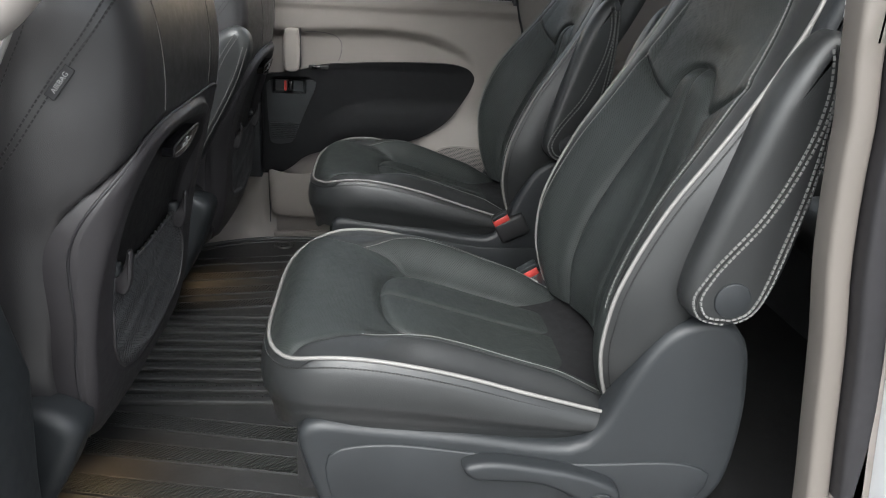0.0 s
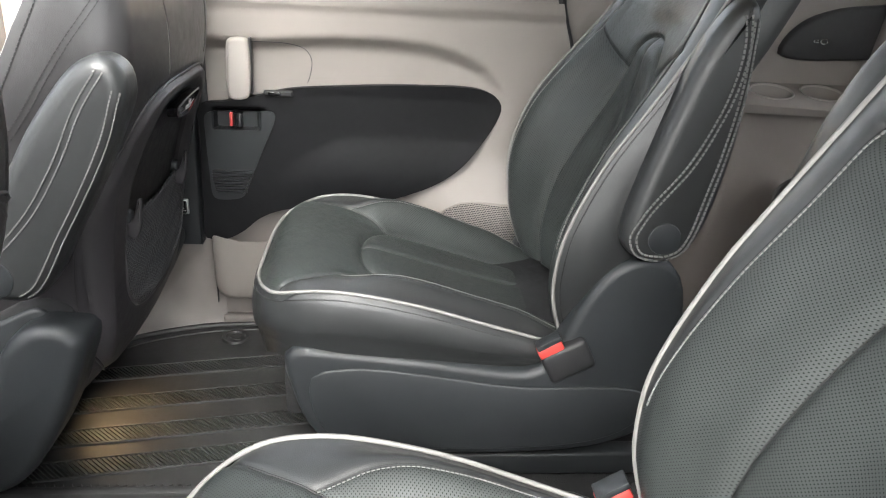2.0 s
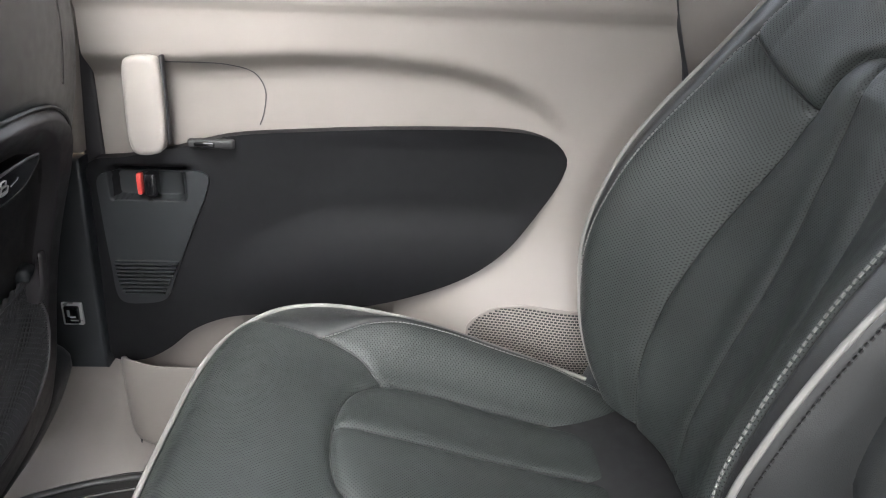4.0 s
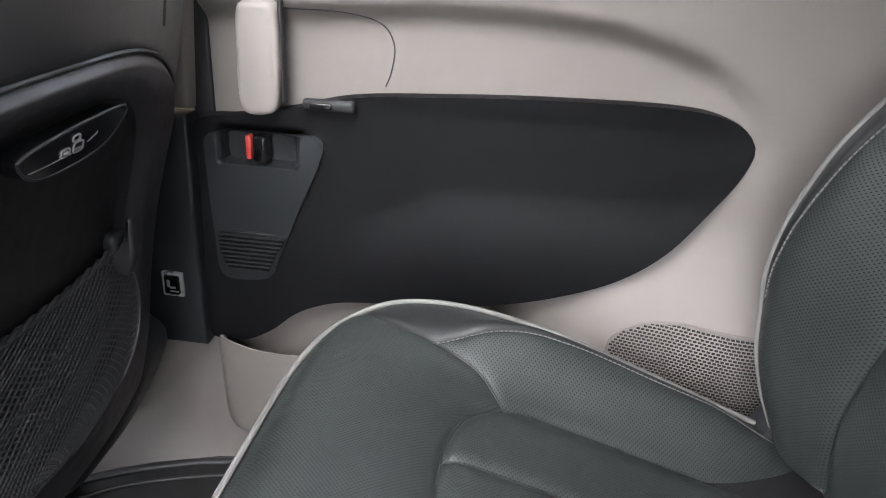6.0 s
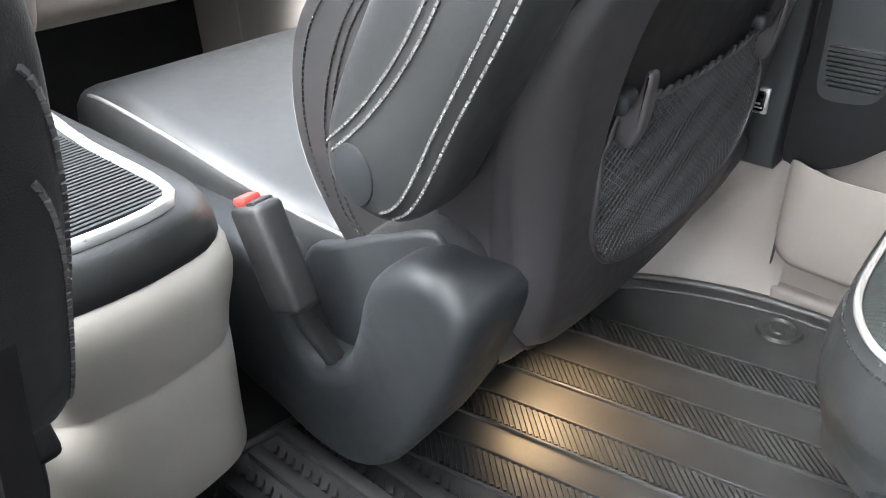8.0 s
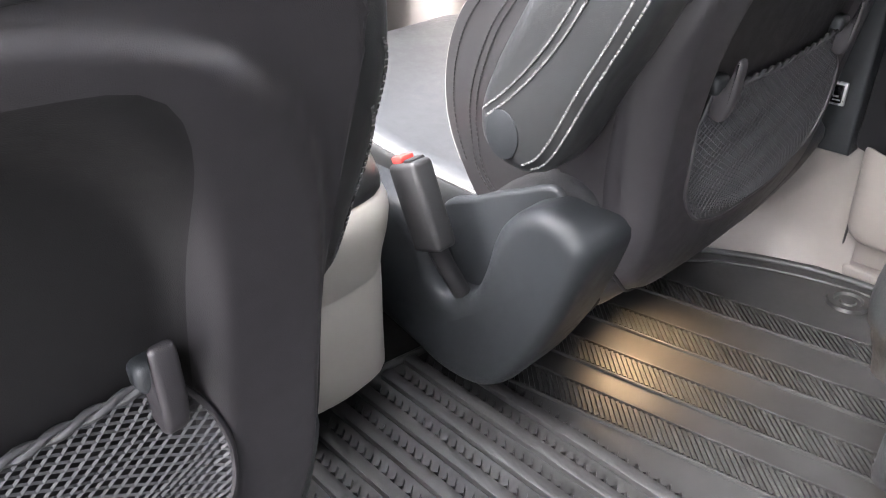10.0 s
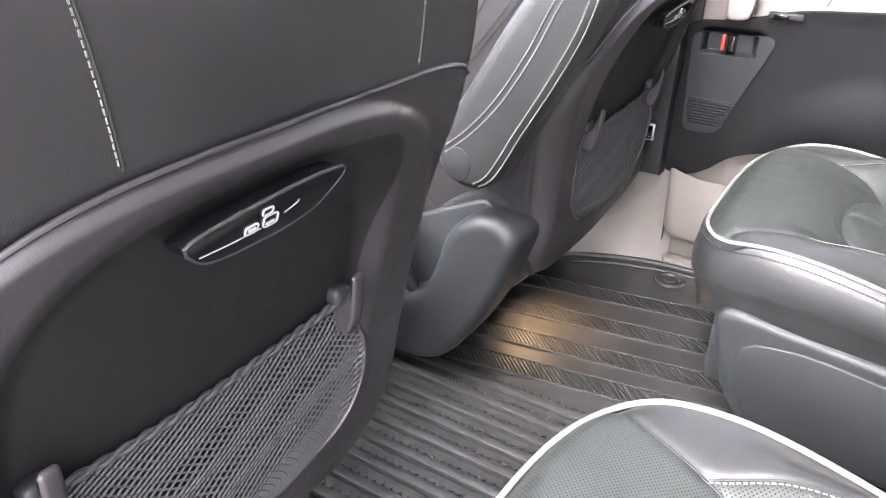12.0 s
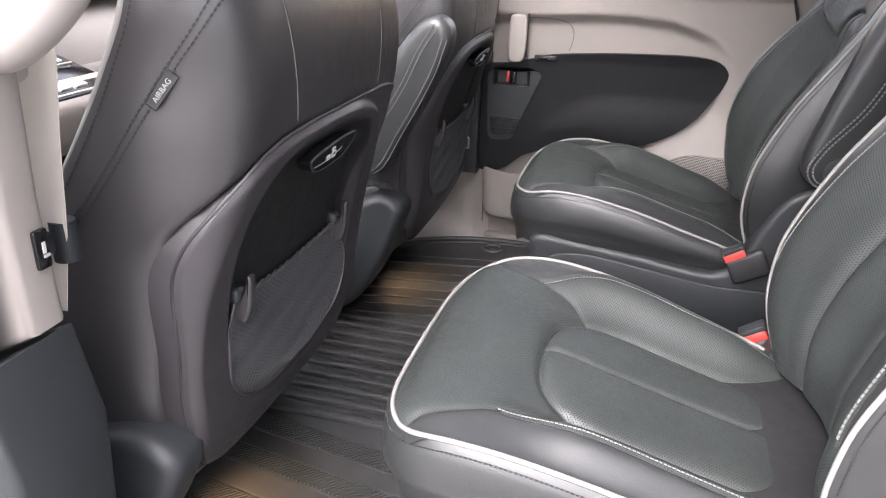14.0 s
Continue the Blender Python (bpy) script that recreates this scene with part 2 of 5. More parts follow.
def rounded_box(c, s, r, seg=3, m=None):
    bm = bmesh.new()
    bmesh.ops.create_cube(bm, size=1)
    bmesh.ops.scale(bm, vec=s, verts=bm.verts)
    bmesh.ops.bevel(bm, geom=bm.edges[:], offset=r, segments=seg, affect="EDGES", profile=0.5)
    if m:
        bmesh.ops.transform(bm, matrix=m.to_4x4(), verts=bm.verts)
    bmesh.ops.translate(bm, vec=c, verts=bm.verts)
    return bm


def slab(loop, y0, y1, bevel=0.01, seg=3, axis="y", both=True):
    """A closed outline in (x, z), or (x, y) or (y, z), pulled through the third axis, its rims rounded."""
    def put(a, b, h):
        return {"y": (a, h, b), "z": (a, b, h), "x": (h, a, b)}[axis]
    bm = bmesh.new()
    lo = [bm.verts.new(put(a, b, y0)) for a, b in loop]
    hi = [bm.verts.new(put(a, b, y1)) for a, b in loop]
    n = len(lo)
    f0, f1 = bm.faces.new(lo), bm.faces.new(hi[::-1])
    for i in range(n):
        bm.faces.new((lo[i], hi[i], hi[(i + 1) % n], lo[(i + 1) % n]))
    bmesh.ops.recalc_face_normals(bm, faces=bm.faces)
    if bevel:
        rims = list(f1.edges) + (list(f0.edges) if both else [])
        bmesh.ops.bevel(bm, geom=rims, offset=bevel, segments=seg, affect="EDGES", profile=0.5)
    return bm


def stitches(name, pts, parent, mat=THREAD, pitch=0.0062, length=0.0044, width=0.0017, label=""):
    """A row of thread stitches along a curve: one mesh."""
    p = np.array(pts, float)
    arc = np.concatenate([[0], np.cumsum(np.linalg.norm(np.diff(p, axis=0), axis=1))])
    pieces = []
    for s in np.arange(pitch, arc[-1] - pitch / 2, pitch):
        a = Vector([np.interp(s - length / 2, arc, p[:, i]) for i in range(3)])
        b = Vector([np.interp(s + length / 2, arc, p[:, i]) for i in range(3)])
        q = (b - a).to_track_quat("X", "Z").to_matrix()
        pieces.append(box_data((a + b) / 2, ((b - a).length, width, width), q))
    V, F = join(pieces)
    return tagged(mesh(name, V, F, mat, parent, label, fix=False), kind="stuff")


def patch(loop, centre, height, nr, rim, axis="y", turn=1):
    """A moulded panel: an outline in two axes, filled by rings towards its centre, its third coordinate by height(a, b); rim: depth of its edge."""
    L, c = np.array(loop), np.array(centre)
    n = len(L)
    P = np.vstack([c + (L - c) * r for r in np.linspace(1, 0.02, nr)])
    h = height(P[:, 0], P[:, 1])
    edge = h[:n] + rim
    A = np.vstack([L, P])
    H = np.concatenate([edge, h])
    if axis == "y":
        V = np.stack([A[:, 0], H, A[:, 1]], 1)
    elif axis == "x":
        V = np.stack([H, A[:, 0], A[:, 1]], 1)
    else:
        V = np.stack([A[:, 0], A[:, 1], H], 1)
    F = grid_faces(nr + 1, n, False, True)
    F.append(tuple(nr * n + i for i in range(n)))
    return V, F


# ---------------------------------------------------------------- second-row seats
BACK_Z = [0.30, 0.36, 0.40, 0.45, 0.50, 0.55, 0.60, 0.65, 0.70, 0.75, 0.80, 0.85, 0.90, 0.96, 1.02]
BACK_X = [0.735, 0.714, 0.706, 0.706, 0.713, 0.730, 0.752, 0.778, 0.810, 0.842, 0.873, 0.902, 0.928, 0.952, 0.970]
back_pipe_x = spline(BACK_Z, BACK_X)
back_rear_x = spline([0.30, 0.45, 0.60, 0.80, 1.02], [0.86, 0.88, 0.905, 0.965, 1.03])
back_half = spline([0.30, 0.36, 0.45, 0.60, 0.85, 0.95, 1.02], [0.205, 0.222, 0.236, 0.240, 0.236, 0.222, 0.19])
pipe_z = spline([0.185, 0.22, 0.28, 0.34, 0.42, 0.50, 0.58, 0.66, 0.72, 0.76], [0.385, 0.394, 0.402, 0.403, 0.390, 0.370, 0.343, 0.317, 0.297, 0.285])
mid_z = spline([0.185, 0.21, 0.25, 0.33, 0.37, 0.46, 0.55, 0.65, 0.72, 0.76], [0.386, 0.400, 0.406, 0.396, 0.381, 0.354, 0.328, 0.301, 0.284, 0.276])
seat_half = spline([0.185, 0.22, 0.28, 0.34, 0.42, 0.50, 0.58, 0.66, 0.76], [0.232, 0.243, 0.252, 0.258, 0.258, 0.255, 0.249, 0.241, 0.230])


def mirrored(line):
    return [(a, -b) for a, b in line]


# seams of the cushion in (x, v) and of the backrest in (z, v)
C_ARCH = resample([(0.74, 0.118), (0.60, 0.122), (0.48, 0.126), (0.42, 0.118), (0.383, 0.085), (0.368, 0.0), (0.383, -0.085), (0.42, -0.118), (0.48, -0.126), (0.60, -0.122), (0.74, -0.118)], 90)
C_MID = resample([(0.373, 0.012), (0.55, 0.012), (0.74, 0.012)], 12)
C_WING = resample([(0.420, 0.120), (0.395, 0.150), (0.345, 0.172), (0.262, 0.208), (0.225, 0.232)], 24)
C_BOLSTER = resample([(0.335, 0.178), (0.40, 0.200), (0.50, 0.205), (0.60, 0.200), (0.70, 0.196), (0.75, 0.195)], 30)
B_ARCH = resample([(0.31, 0.118), (0.45, 0.122), (0.60, 0.108), (0.70, 0.085), (0.745, 0.074), (0.780, 0.062), (0.800, 0.040), (0.806, 0.0), (0.800, -0.040), (0.780, -0.062), (0.745, -0.074), (0.70, -0.085), (0.60, -0.108), (0.45, -0.122), (0.31, -0.118)], 110)
B_MID = resample([(0.32, 0.006), (0.55, 0.006), (0.80, 0.006)], 14)
B_WING = resample([(0.738, 0.075), (0.760, 0.122), (0.785, 0.165), (0.806, 0.197)], 20)
B_EDGE = resample([(0.47, 0.227), (0.55, 0.221), (0.62, 0.214), (0.72, 0.205), (0.806, 0.197), (0.86, 0.182), (0.93, 0.158), (1.0, 0.142)], 60)
back_hollow = spline([0.30, 0.36, 0.45, 0.51, 0.62, 0.73, 0.80, 0.86, 0.93, 1.02], [0.045, 0.066, 0.094, 0.104, 0.094, 0.052, 0.022, 0.008, -0.006, -0.010])


def cushion_surface(x, b):
    """Height of the cushion's top where b runs from one piping (-1) to the other (1)."""
    v = b * seat_half(x)
    ab = np.abs(b)
    edge, mid = pipe_z(x), mid_z(x)
    crest = edge + (0.004 + 0.018 * step(0.34, 0.46, x) * step(0.76, 0.64, x)) * step(0.19, 0.30, x)
    z = mid + (crest - mid + 0.006) * step(0.50, 0.80, ab) * step(0.24, 0.40, x)
    z = z + (edge - z) * step(0.80, 1.0, ab)
    P = np.stack([x, v], 1)
    for line, deep, wide in ((C_ARCH, 0.010, 0.0060), (C_MID, 0.006, 0.0050), (C_WING, 0.004, 0.006), (mirrored(C_WING), 0.004, 0.006),
                             (C_BOLSTER, 0.004, 0.004), (mirrored(C_BOLSTER), 0.004, 0.004)):
        z = z - deep * np.exp(-(near_line(P, line) / wide) ** 1.25)
    puff = inside(P, C_ARCH)
    z = z + 0.005 * puff * (1 - np.exp(-(near_line(P, C_ARCH) / 0.02) ** 2))
    return v, z


lead = spline([0.30, 0.45, 0.57, 0.69, 0.80, 0.90, 1.02], [0.0, 0.012, 0.036, 0.042, 0.022, 0.008, 0.0])


def back_surface(z, b, lean=0.0):
    """Front face of the backrest, b from one piping (-1) to the other (1)."""
    v = b * back_half(z)
    ab = np.abs(b)
    x = back_pipe_x(z) - lean * lead(z) * step(0.35, 0.9, b)
    x = x - 0.006 * np.sin(np.pi * np.clip((ab - 0.66) / 0.34, 0, 1)) + back_hollow(z) * step(0.96, 0.12, ab)
    P = np.stack([z, v], 1)
    # the crown ends in a hollow above the arch
    x = x + 0.008 * np.exp(-((z - 0.826) / 0.026) ** 2 - (v / 0.075) ** 2)
    for line, deep, wide in ((B_ARCH, 0.011, 0.0065), (B_MID, 0.006, 0.005), (B_WING, 0.008, 0.006), (mirrored(B_WING), 0.008, 0.006),
                             (B_EDGE, 0.004, 0.004), (mirrored(B_EDGE), 0.004, 0.004)):
        x = x + deep * np.exp(-(near_line(P, line) / wide) ** 1.25)
    puff = inside(P, B_ARCH)
    x = x - 0.007 * puff * (1 - np.exp(-(near_line(P, B_ARCH) / 0.022) ** 2))
    return v, x


def split_mesh(names, V, F, region, mats, parent, uv, labels):
    """Faces of one grid shared out among several parts by region."""
    F, V = np.array(F), np.array(V)
    fn = np.cross(V[F[:, 2]] - V[F[:, 0]], V[F[:, 3]] - V[F[:, 1]])
    N = np.zeros((len(V), 3))
    for i in range(4):
        np.add.at(N, F[:, i], fn)
    N /= np.linalg.norm(N, axis=1)[:, None] + 1e-12
    for k, name in enumerate(names):
        keep = F[region == k]
        if not len(keep):
            continue
        used = np.unique(keep)
        at = np.full(len(V), -1)
        at[used] = np.arange(len(used))
        ob = mesh(name, np.array(V)[used], at[keep], mats[k], parent, labels[k], uv=np.array(uv)[used], sharp=180, fix=False)
        ob.data.normals_split_custom_set_from_vertices([tuple(q) for q in N[used]])


def cushion(parent, cy, nu=270, nv=240):
    a = np.linspace(0, 1, nu)
    b = np.linspace(-1, 1, nv)
    A, B = [q.ravel() for q in np.meshgrid(a, b, indexing="ij")]
    x0 = 0.186 + 0.058 * np.abs(B) ** 5
    x = x0 + A * (0.755 - x0)
    v, z = cushion_surface(x, B)
    # the front rolls down to its piping
    z = z - 0.016 * np.exp(-((x - x0) / 0.018) ** 1.5)
    V = np.stack([x, cy + v, z], 1)
    F = np.array(grid_faces(nu, nv))
    C = np.stack([x, v], 1)[F].mean(1)
    nose = np.vstack([C_WING[::-1], C_ARCH[18:73], np.array(mirrored(C_WING)), [(0.15, -0.3), (0.15, 0.3)]])
    region = np.zeros(len(F), int)
    region[inside(C, nose)] = 1
    region[inside(C, C_ARCH)] = 2
    side = np.vstack([C_BOLSTER, [(0.78, 0.1), (0.42, 0.11)]])
    region[(region == 0) & inside(C, side)] = 3
    region[(region == 0) & inside(C * [1, -1], side)] = 4
    region[(region == 0) & (C[:, 1] < 0)] = 5
    split_mesh(["bolster", "front_panel", "insert_panel", "side_panel", "side_panel", "bolster"], V, F, region, [LEATHER] + [LEATHER_PERF] * 4 + [LEATHER],
               parent, np.stack([x, v], 1), [""] + ["perforated black leather"] * 4 + [""])
    for line in (C_ARCH, C_MID, C_WING, np.array(mirrored(C_WING)), C_BOLSTER, np.array(mirrored(C_BOLSTER))):
        lv = np.array([p for p in line if p[0] < 0.735 and abs(p[1]) < 0.95 * seat_half(p[0]) and p[0] > 0.250])
        vv, zz = cushion_surface(lv[:, 0], lv[:, 1] / seat_half(lv[:, 0]))
        tube("panel_seam", np.column_stack([lv[:, 0], cy + vv, zz + 0.0002]), 0.0011, THREAD_DARK, parent, sides=5)
    # the piping runs up one side, round the front and back along the other
    q = []
    for s in (1, -1):
        xs = np.linspace(0.752, 0.262, 40)
        q.append([(t, cy - s * seat_half(t), pipe_z(t) + 0.002) for t in xs])
    bb = np.linspace(-0.99, 0.99, 60)
    fx = 0.186 + 0.058 * np.abs(bb) ** 5
    fv, fz = cushion_surface(fx, bb)
    nose_line = [(fx[i] - 0.003, cy + fv[i], fz[i] - 0.014) for i in range(60)]
    path = resample(np.array(q[0] + nose_line[2:-2] + q[1][::-1])[::2], 220)
    for _ in range(30):
        path[1:-1] = 0.25 * path[:-2] + 0.5 * path[1:-1] + 0.25 * path[2:]
    tube("piping", path, 0.0033, PIPING, parent, "pale grey piping along the cushion edge")
    # the skirt below it
    out = np.array([(p[0] - 0.5, p[1] - cy) for p in path])
    nrm = np.gradient(path[:, :2], axis=0)
    nrm = np.stack([nrm[:, 1], -nrm[:, 0]], 1)
    nrm /= np.linalg.norm(nrm, axis=1)[:, None]
    nrm *= np.sign((nrm * out).sum(1))[:, None]
    front = step(0.222, 0.192, path[:, 0])
    low = (0.268 - 0.02 * step(0.3, 0.7, path[:, 0])) * (1 - front) + 0.245 * front
    rows = []
    for k, t in enumerate(np.linspace(0, 1, 14)):
        bulge = 0.010 * math.sin(math.pi * min(1, t * 1.25)) + (0.004 if t > 0 else 0) - 0.020 * max(0, t - 0.55)
        seam = -0.004 * math.exp(-((t - 0.62) / 0.05) ** 2)
        rows.append(np.column_stack([path[:, :2] + nrm * (bulge + seam), path[:, 2] - 0.003 + (low - path[:, 2]) * t]))
    V = np.vstack(rows)
    mesh("skirt", V, grid_faces(14, len(path)), LEATHER, parent, "smooth black leather skirt", sharp=80)
    st = path + np.column_stack([nrm * 0.0075, np.full(len(path), -0.012)])
    stitches("stitching", st, parent, THREAD_DARK, 0.006, 0.0036, 0.0016)
    for s in (1, -1):
        pts = []
        for t, w in C_BOLSTER:
            vv, zz = cushion_surface(np.array([t]), np.array([(w - 0.005) / seat_half(t)]))
            pts.append((t, cy + s * (w - 0.005), zz[0] + 0.0006))
        stitches("bolster_stitching", pts, parent, THREAD, 0.0056, 0.0036, 0.0013)


def backrest(parent, cy, lean, nu=310, nv=220):
    def pipe_x(z, side):
        return back_pipe_x(z) - (lean * lead(z) if side > 0 else 0.0)

    zs = np.linspace(0.305, 1.02, nu)
    b = np.linspace(-1, 1, nv)
    Z, B = [q.ravel() for q in np.meshgrid(zs, b, indexing="ij")]
    v, x = back_surface(Z, B, lean)
    V = np.stack([x, cy + v, Z], 1)
    F = np.array(grid_faces(nu, nv))
    C = np.stack([Z, v], 1)[F].mean(1)
    region = np.zeros(len(F), int)
    low, high = B_EDGE[B_EDGE[:, 0] < 0.806], B_EDGE[B_EDGE[:, 0] >= 0.806]
    side = np.vstack([low, B_WING[::-1], [(0.70, 0.086), (0.60, 0.108), (0.45, 0.122), (0.30, 0.118), (0.30, 0.25), (0.46, 0.25)]])
    region[inside(C, side)] = 1
    region[inside(C * [1, -1], side)] = 4
    region[inside(C, B_ARCH)] = 2
    crown = np.vstack([high, [(1.1, 0.14), (1.1, -0.14)], np.array(mirrored(high))[::-1], np.array(mirrored(B_WING))[::-1], [(0.78, 0.0)], B_WING])
    region[(region == 0) & inside(C, crown)] = 3
    region[(region == 0) & (C[:, 1] < 0)] = 5
    split_mesh(["bolster", "side_panel", "insert_panel", "crown_panel", "side_panel", "bolster"], V, F, region, [LEATHER] + [LEATHER_PERF] * 4 + [LEATHER], parent,
               np.stack([Z, v], 1), [""] + ["perforated black leather"] * 4 + [""])
    for line in (B_ARCH, B_MID, B_WING, np.array(mirrored(B_WING)), B_EDGE, np.array(mirrored(B_EDGE))):
        lv = np.array([p for p in line if p[0] > 0.33])
        vv, xx = back_surface(lv[:, 0], lv[:, 1] / back_half(lv[:, 0]), lean)
        tube("panel_seam", np.column_stack([xx - 0.0002, cy + vv, lv[:, 0]]), 0.0011, THREAD_DARK, parent, sides=5)
    # sides, top and rear in one shell
    rings = []
    for t in np.linspace(0, 1, 16):
        if t < 0.5:
            s = t / 0.5
            off, depth = 0.016 * math.sin(math.pi * s * 0.8), 0.11 * s
            row = lambda z, sg: (pipe_x(z, sg) + depth + 0.002 * (1 - s), cy + sg * (back_half(z) + off), z)
        else:
            s = (t - 0.5) / 0.5
            row = lambda z, sg: (pipe_x(z, sg) + 0.11 + (back_rear_x(z) - pipe_x(z, sg) - 0.11) * math.sin(s * math.pi / 2),
                                 cy + sg * (back_half(z) + 0.0094 - s * s * 0.23), z)
        zz = np.linspace(0.305, 1.02, 50)
        rings.append([row(z, -1) for z in zz] + [row(z, 1) for z in zz[::-1]])
    V = np.array(rings).reshape(-1, 3)
    fs = [f for f in grid_faces(16, 100)]
    mesh("back_shell", V, fs, LEATHER, parent, "smooth black seat-back cover", sharp=80)
    cap = [(back_pipe_x(1.02) + 0.03, cy + v, 1.02) for v in np.linspace(-0.19, 0.19, 12)]
    tube("top_roll", cap, 0.034, LEATHER, parent)
    for s in (-1, 1):
        zz = np.linspace(0.315, 1.0, 90)
        tube("piping", [(pipe_x(z, s) - 0.001, cy + s * (back_half(z) + 0.001), z) for z in zz], 0.0033, PIPING, parent, "pale grey piping down the backrest edge")
        stitches("edge_stitching", [(pipe_x(z, s) + 0.010, cy + s * (back_half(z) + 0.0058), z) for z in zz], parent, THREAD_DARK, 0.006, 0.0036, 0.0016)
        pts = []
        for t, w in B_EDGE:
            vv, xx = back_surface(np.array([t]), np.array([s * (w - 0.005) / back_half(t)]), lean)
            pts.append((xx[0] - 0.0006, cy + s * (w - 0.005), t))
        stitches("bolster_stitching", pts, parent, THREAD, 0.0066, 0.0047, 0.0021)


ARM = resample([(0.797, 0.548), (0.797, 0.515), (0.815, 0.489), (0.860, 0.474), (0.905, 0.492), (0.930, 0.540), (0.948, 0.620), (0.960, 0.720),
                (0.960, 0.830), (0.955, 0.880), (0.938, 0.896), (0.915, 0.880), (0.875, 0.810), (0.848, 0.730), (0.820, 0.640)], 72, True)
SHIELD = [(0.245, 0.278), (0.262, 0.297), (0.35, 0.291), (0.50, 0.275), (0.62, 0.257), (0.682, 0.258), (0.715, 0.296), (0.748, 0.378), (0.79, 0.446),
          (0.835, 0.472), (0.885, 0.470), (0.918, 0.440), (0.936, 0.36), (0.940, 0.27), (0.926, 0.175), (0.89, 0.128), (0.81, 0.094), (0.55, 0.078),
          (0.33, 0.098), (0.285, 0.140), (0.258, 0.210)]


def on_slab(line, loop, face, s, bevel):
    """Points of a line on the outer face of a slab, following its rounded rim."""
    d = np.minimum(near_line(line, np.vstack([loop, loop[:1]])), bevel)
    drop = bevel - np.sqrt(np.maximum(0, bevel ** 2 - (bevel - d) ** 2))
    return [(p[0], face - s * (q - 0.0006), p[1]) for p, q in zip(line, drop)]


def second_row_seat(cy, inboard, label, lean, broad=1.0):
    seat = thing("captains_chair", (0.55, cy, 0.0), label, "car seat", "second row captain's chairs")
    cushion(seat, cy)
    backrest(seat, cy, lean)
    loop = resample(SHIELD, 80, True)
    for s in (-1, 1):
        shield = part("side_shield", slab(loop, cy + s * 0.20, cy + s * 0.263, 0.016, 4), PLASTIC, seat, "charcoal moulded plastic side cover", sharp=50)
        low = [p for p in resample([(0.292, 0.243), (0.36, 0.262), (0.52, 0.246), (0.66, 0.226), (0.86, 0.222), (0.90, 0.20), (0.87, 0.145), (0.80, 0.112), (0.55, 0.094), (0.35, 0.112), (0.305, 0.15)], 60, True)]
        part("lower_panel", slab(low, cy + s * 0.25, cy + s * 0.2665, 0.0032, 2), PLASTIC, shield, sharp=50)
    part("front_valance", rounded_box((0.262, cy, 0.200), (0.050, 0.42, 0.150), 0.018, 3), CARPET, seat, "black cloth valance under the cushion")
    part("seat_pan", rounded_box((0.60, cy, 0.20), (0.60, 0.40, 0.19), 0.02), PLASTIC_DARK, seat)
    part("hinge_cover", rounded_box((0.845, cy, 0.33), (0.11, 0.40, 0.22), 0.03), PLASTIC, seat)
    part("pedestal", rounded_box((0.585, cy, 0.05), (0.56, 0.36, 0.10), 0.012), PLASTIC_DARK, seat, "dark steel and plastic seat base")
    for s in (-1, 1):
        part("floor_rail", rounded_box((0.60, cy + s * 0.20, 0.025), (0.66, 0.045, 0.05), 0.008), PLASTIC, seat)
        arm = part("armrest", slab(ARM, cy + s * 0.226, cy + s * 0.290, 0.024, 5), LEATHER, seat, "padded black leather armrest folded up", sharp=70)
        disc = resample([(0.862 + 0.027 * math.cos(a), 0.523 + 0.027 * math.sin(a)) for a in np.linspace(0, 2 * math.pi, 13)[:-1]], 32, True)
        part("pivot_cap", slab(disc, cy + s * 0.285, cy + s * 0.2935, 0.003, 2), PLASTIC, arm, "round plastic pivot cap")
        rows = ([(0.927, 0.877), (0.934, 0.820), (0.926, 0.760), (0.906, 0.700), (0.880, 0.645), (0.822, 0.562), (0.807, 0.520), (0.824, 0.489), (0.866, 0.482)],
                [(0.952, 0.868), (0.953, 0.772), (0.944, 0.690), (0.928, 0.605), (0.908, 0.520), (0.893, 0.494), (0.866, 0.482)])
        for row in rows:
            line = resample(row, 160)
            tan = np.gradient(line, axis=0)
            side = np.stack([-tan[:, 1], tan[:, 0]], 1) / np.linalg.norm(tan, axis=1)[:, None]
            side *= 1 if row is rows[0] else -1
            tube("armrest_seam", on_slab(line + side * 0.0045, ARM, cy + s * 0.290, s, 0.024), 0.0010, THREAD_DARK, arm, sides=5)
            for off in (0.0, 0.009):
                stitches("armrest_stitching", on_slab(line + side * off, ARM, cy + s * 0.290, s, 0.024), arm, THREAD, 0.0082, 0.0060, 0.0028)
        hood = resample([(0.905, 0.800), (0.928, 0.800), (0.968, 0.88), (0.995, 0.97), (0.998, 1.03), (0.975, 1.03), (0.955, 0.97), (0.925, 0.88)], 40, True)
        hc = part("shoulder_cover", slab(hood, cy + s * 0.18, cy + s * 0.262, 0.016, 4), PLASTIC, seat, "charcoal plastic shoulder cover", sharp=50)
        y = cy + s * 0.2625
        V, F = join([box_data((0.962, y, 0.915), (0.026, 0.001, 0.004)), box_data((0.952, y, 0.915), (0.009, 0.001, 0.010)), box_data((0.955, y, 0.929), (0.018, 0.001, 0.008)),
                     box_data((0.970, y, 0.942), (0.005, 0.001, 0.030), Euler((0, radians(20), 0)).to_matrix()), box_data((0.964, y, 0.946), (0.003, 0.001, 0.030))])
        mesh("pictogram", V, F, WHITE_INK, hc)
    # belt buckle on the inboard side
    s = inboard
    m = Euler((0, radians(-28), 0)).to_matrix()
    buckle = part("belt_buckle", rounded_box((0.735, cy + s * 0.265, 0.285), (0.085, 0.030, 0.060), 0.009, 3, m), PLASTIC_DARK, seat, "black seat-belt buckle with red button")
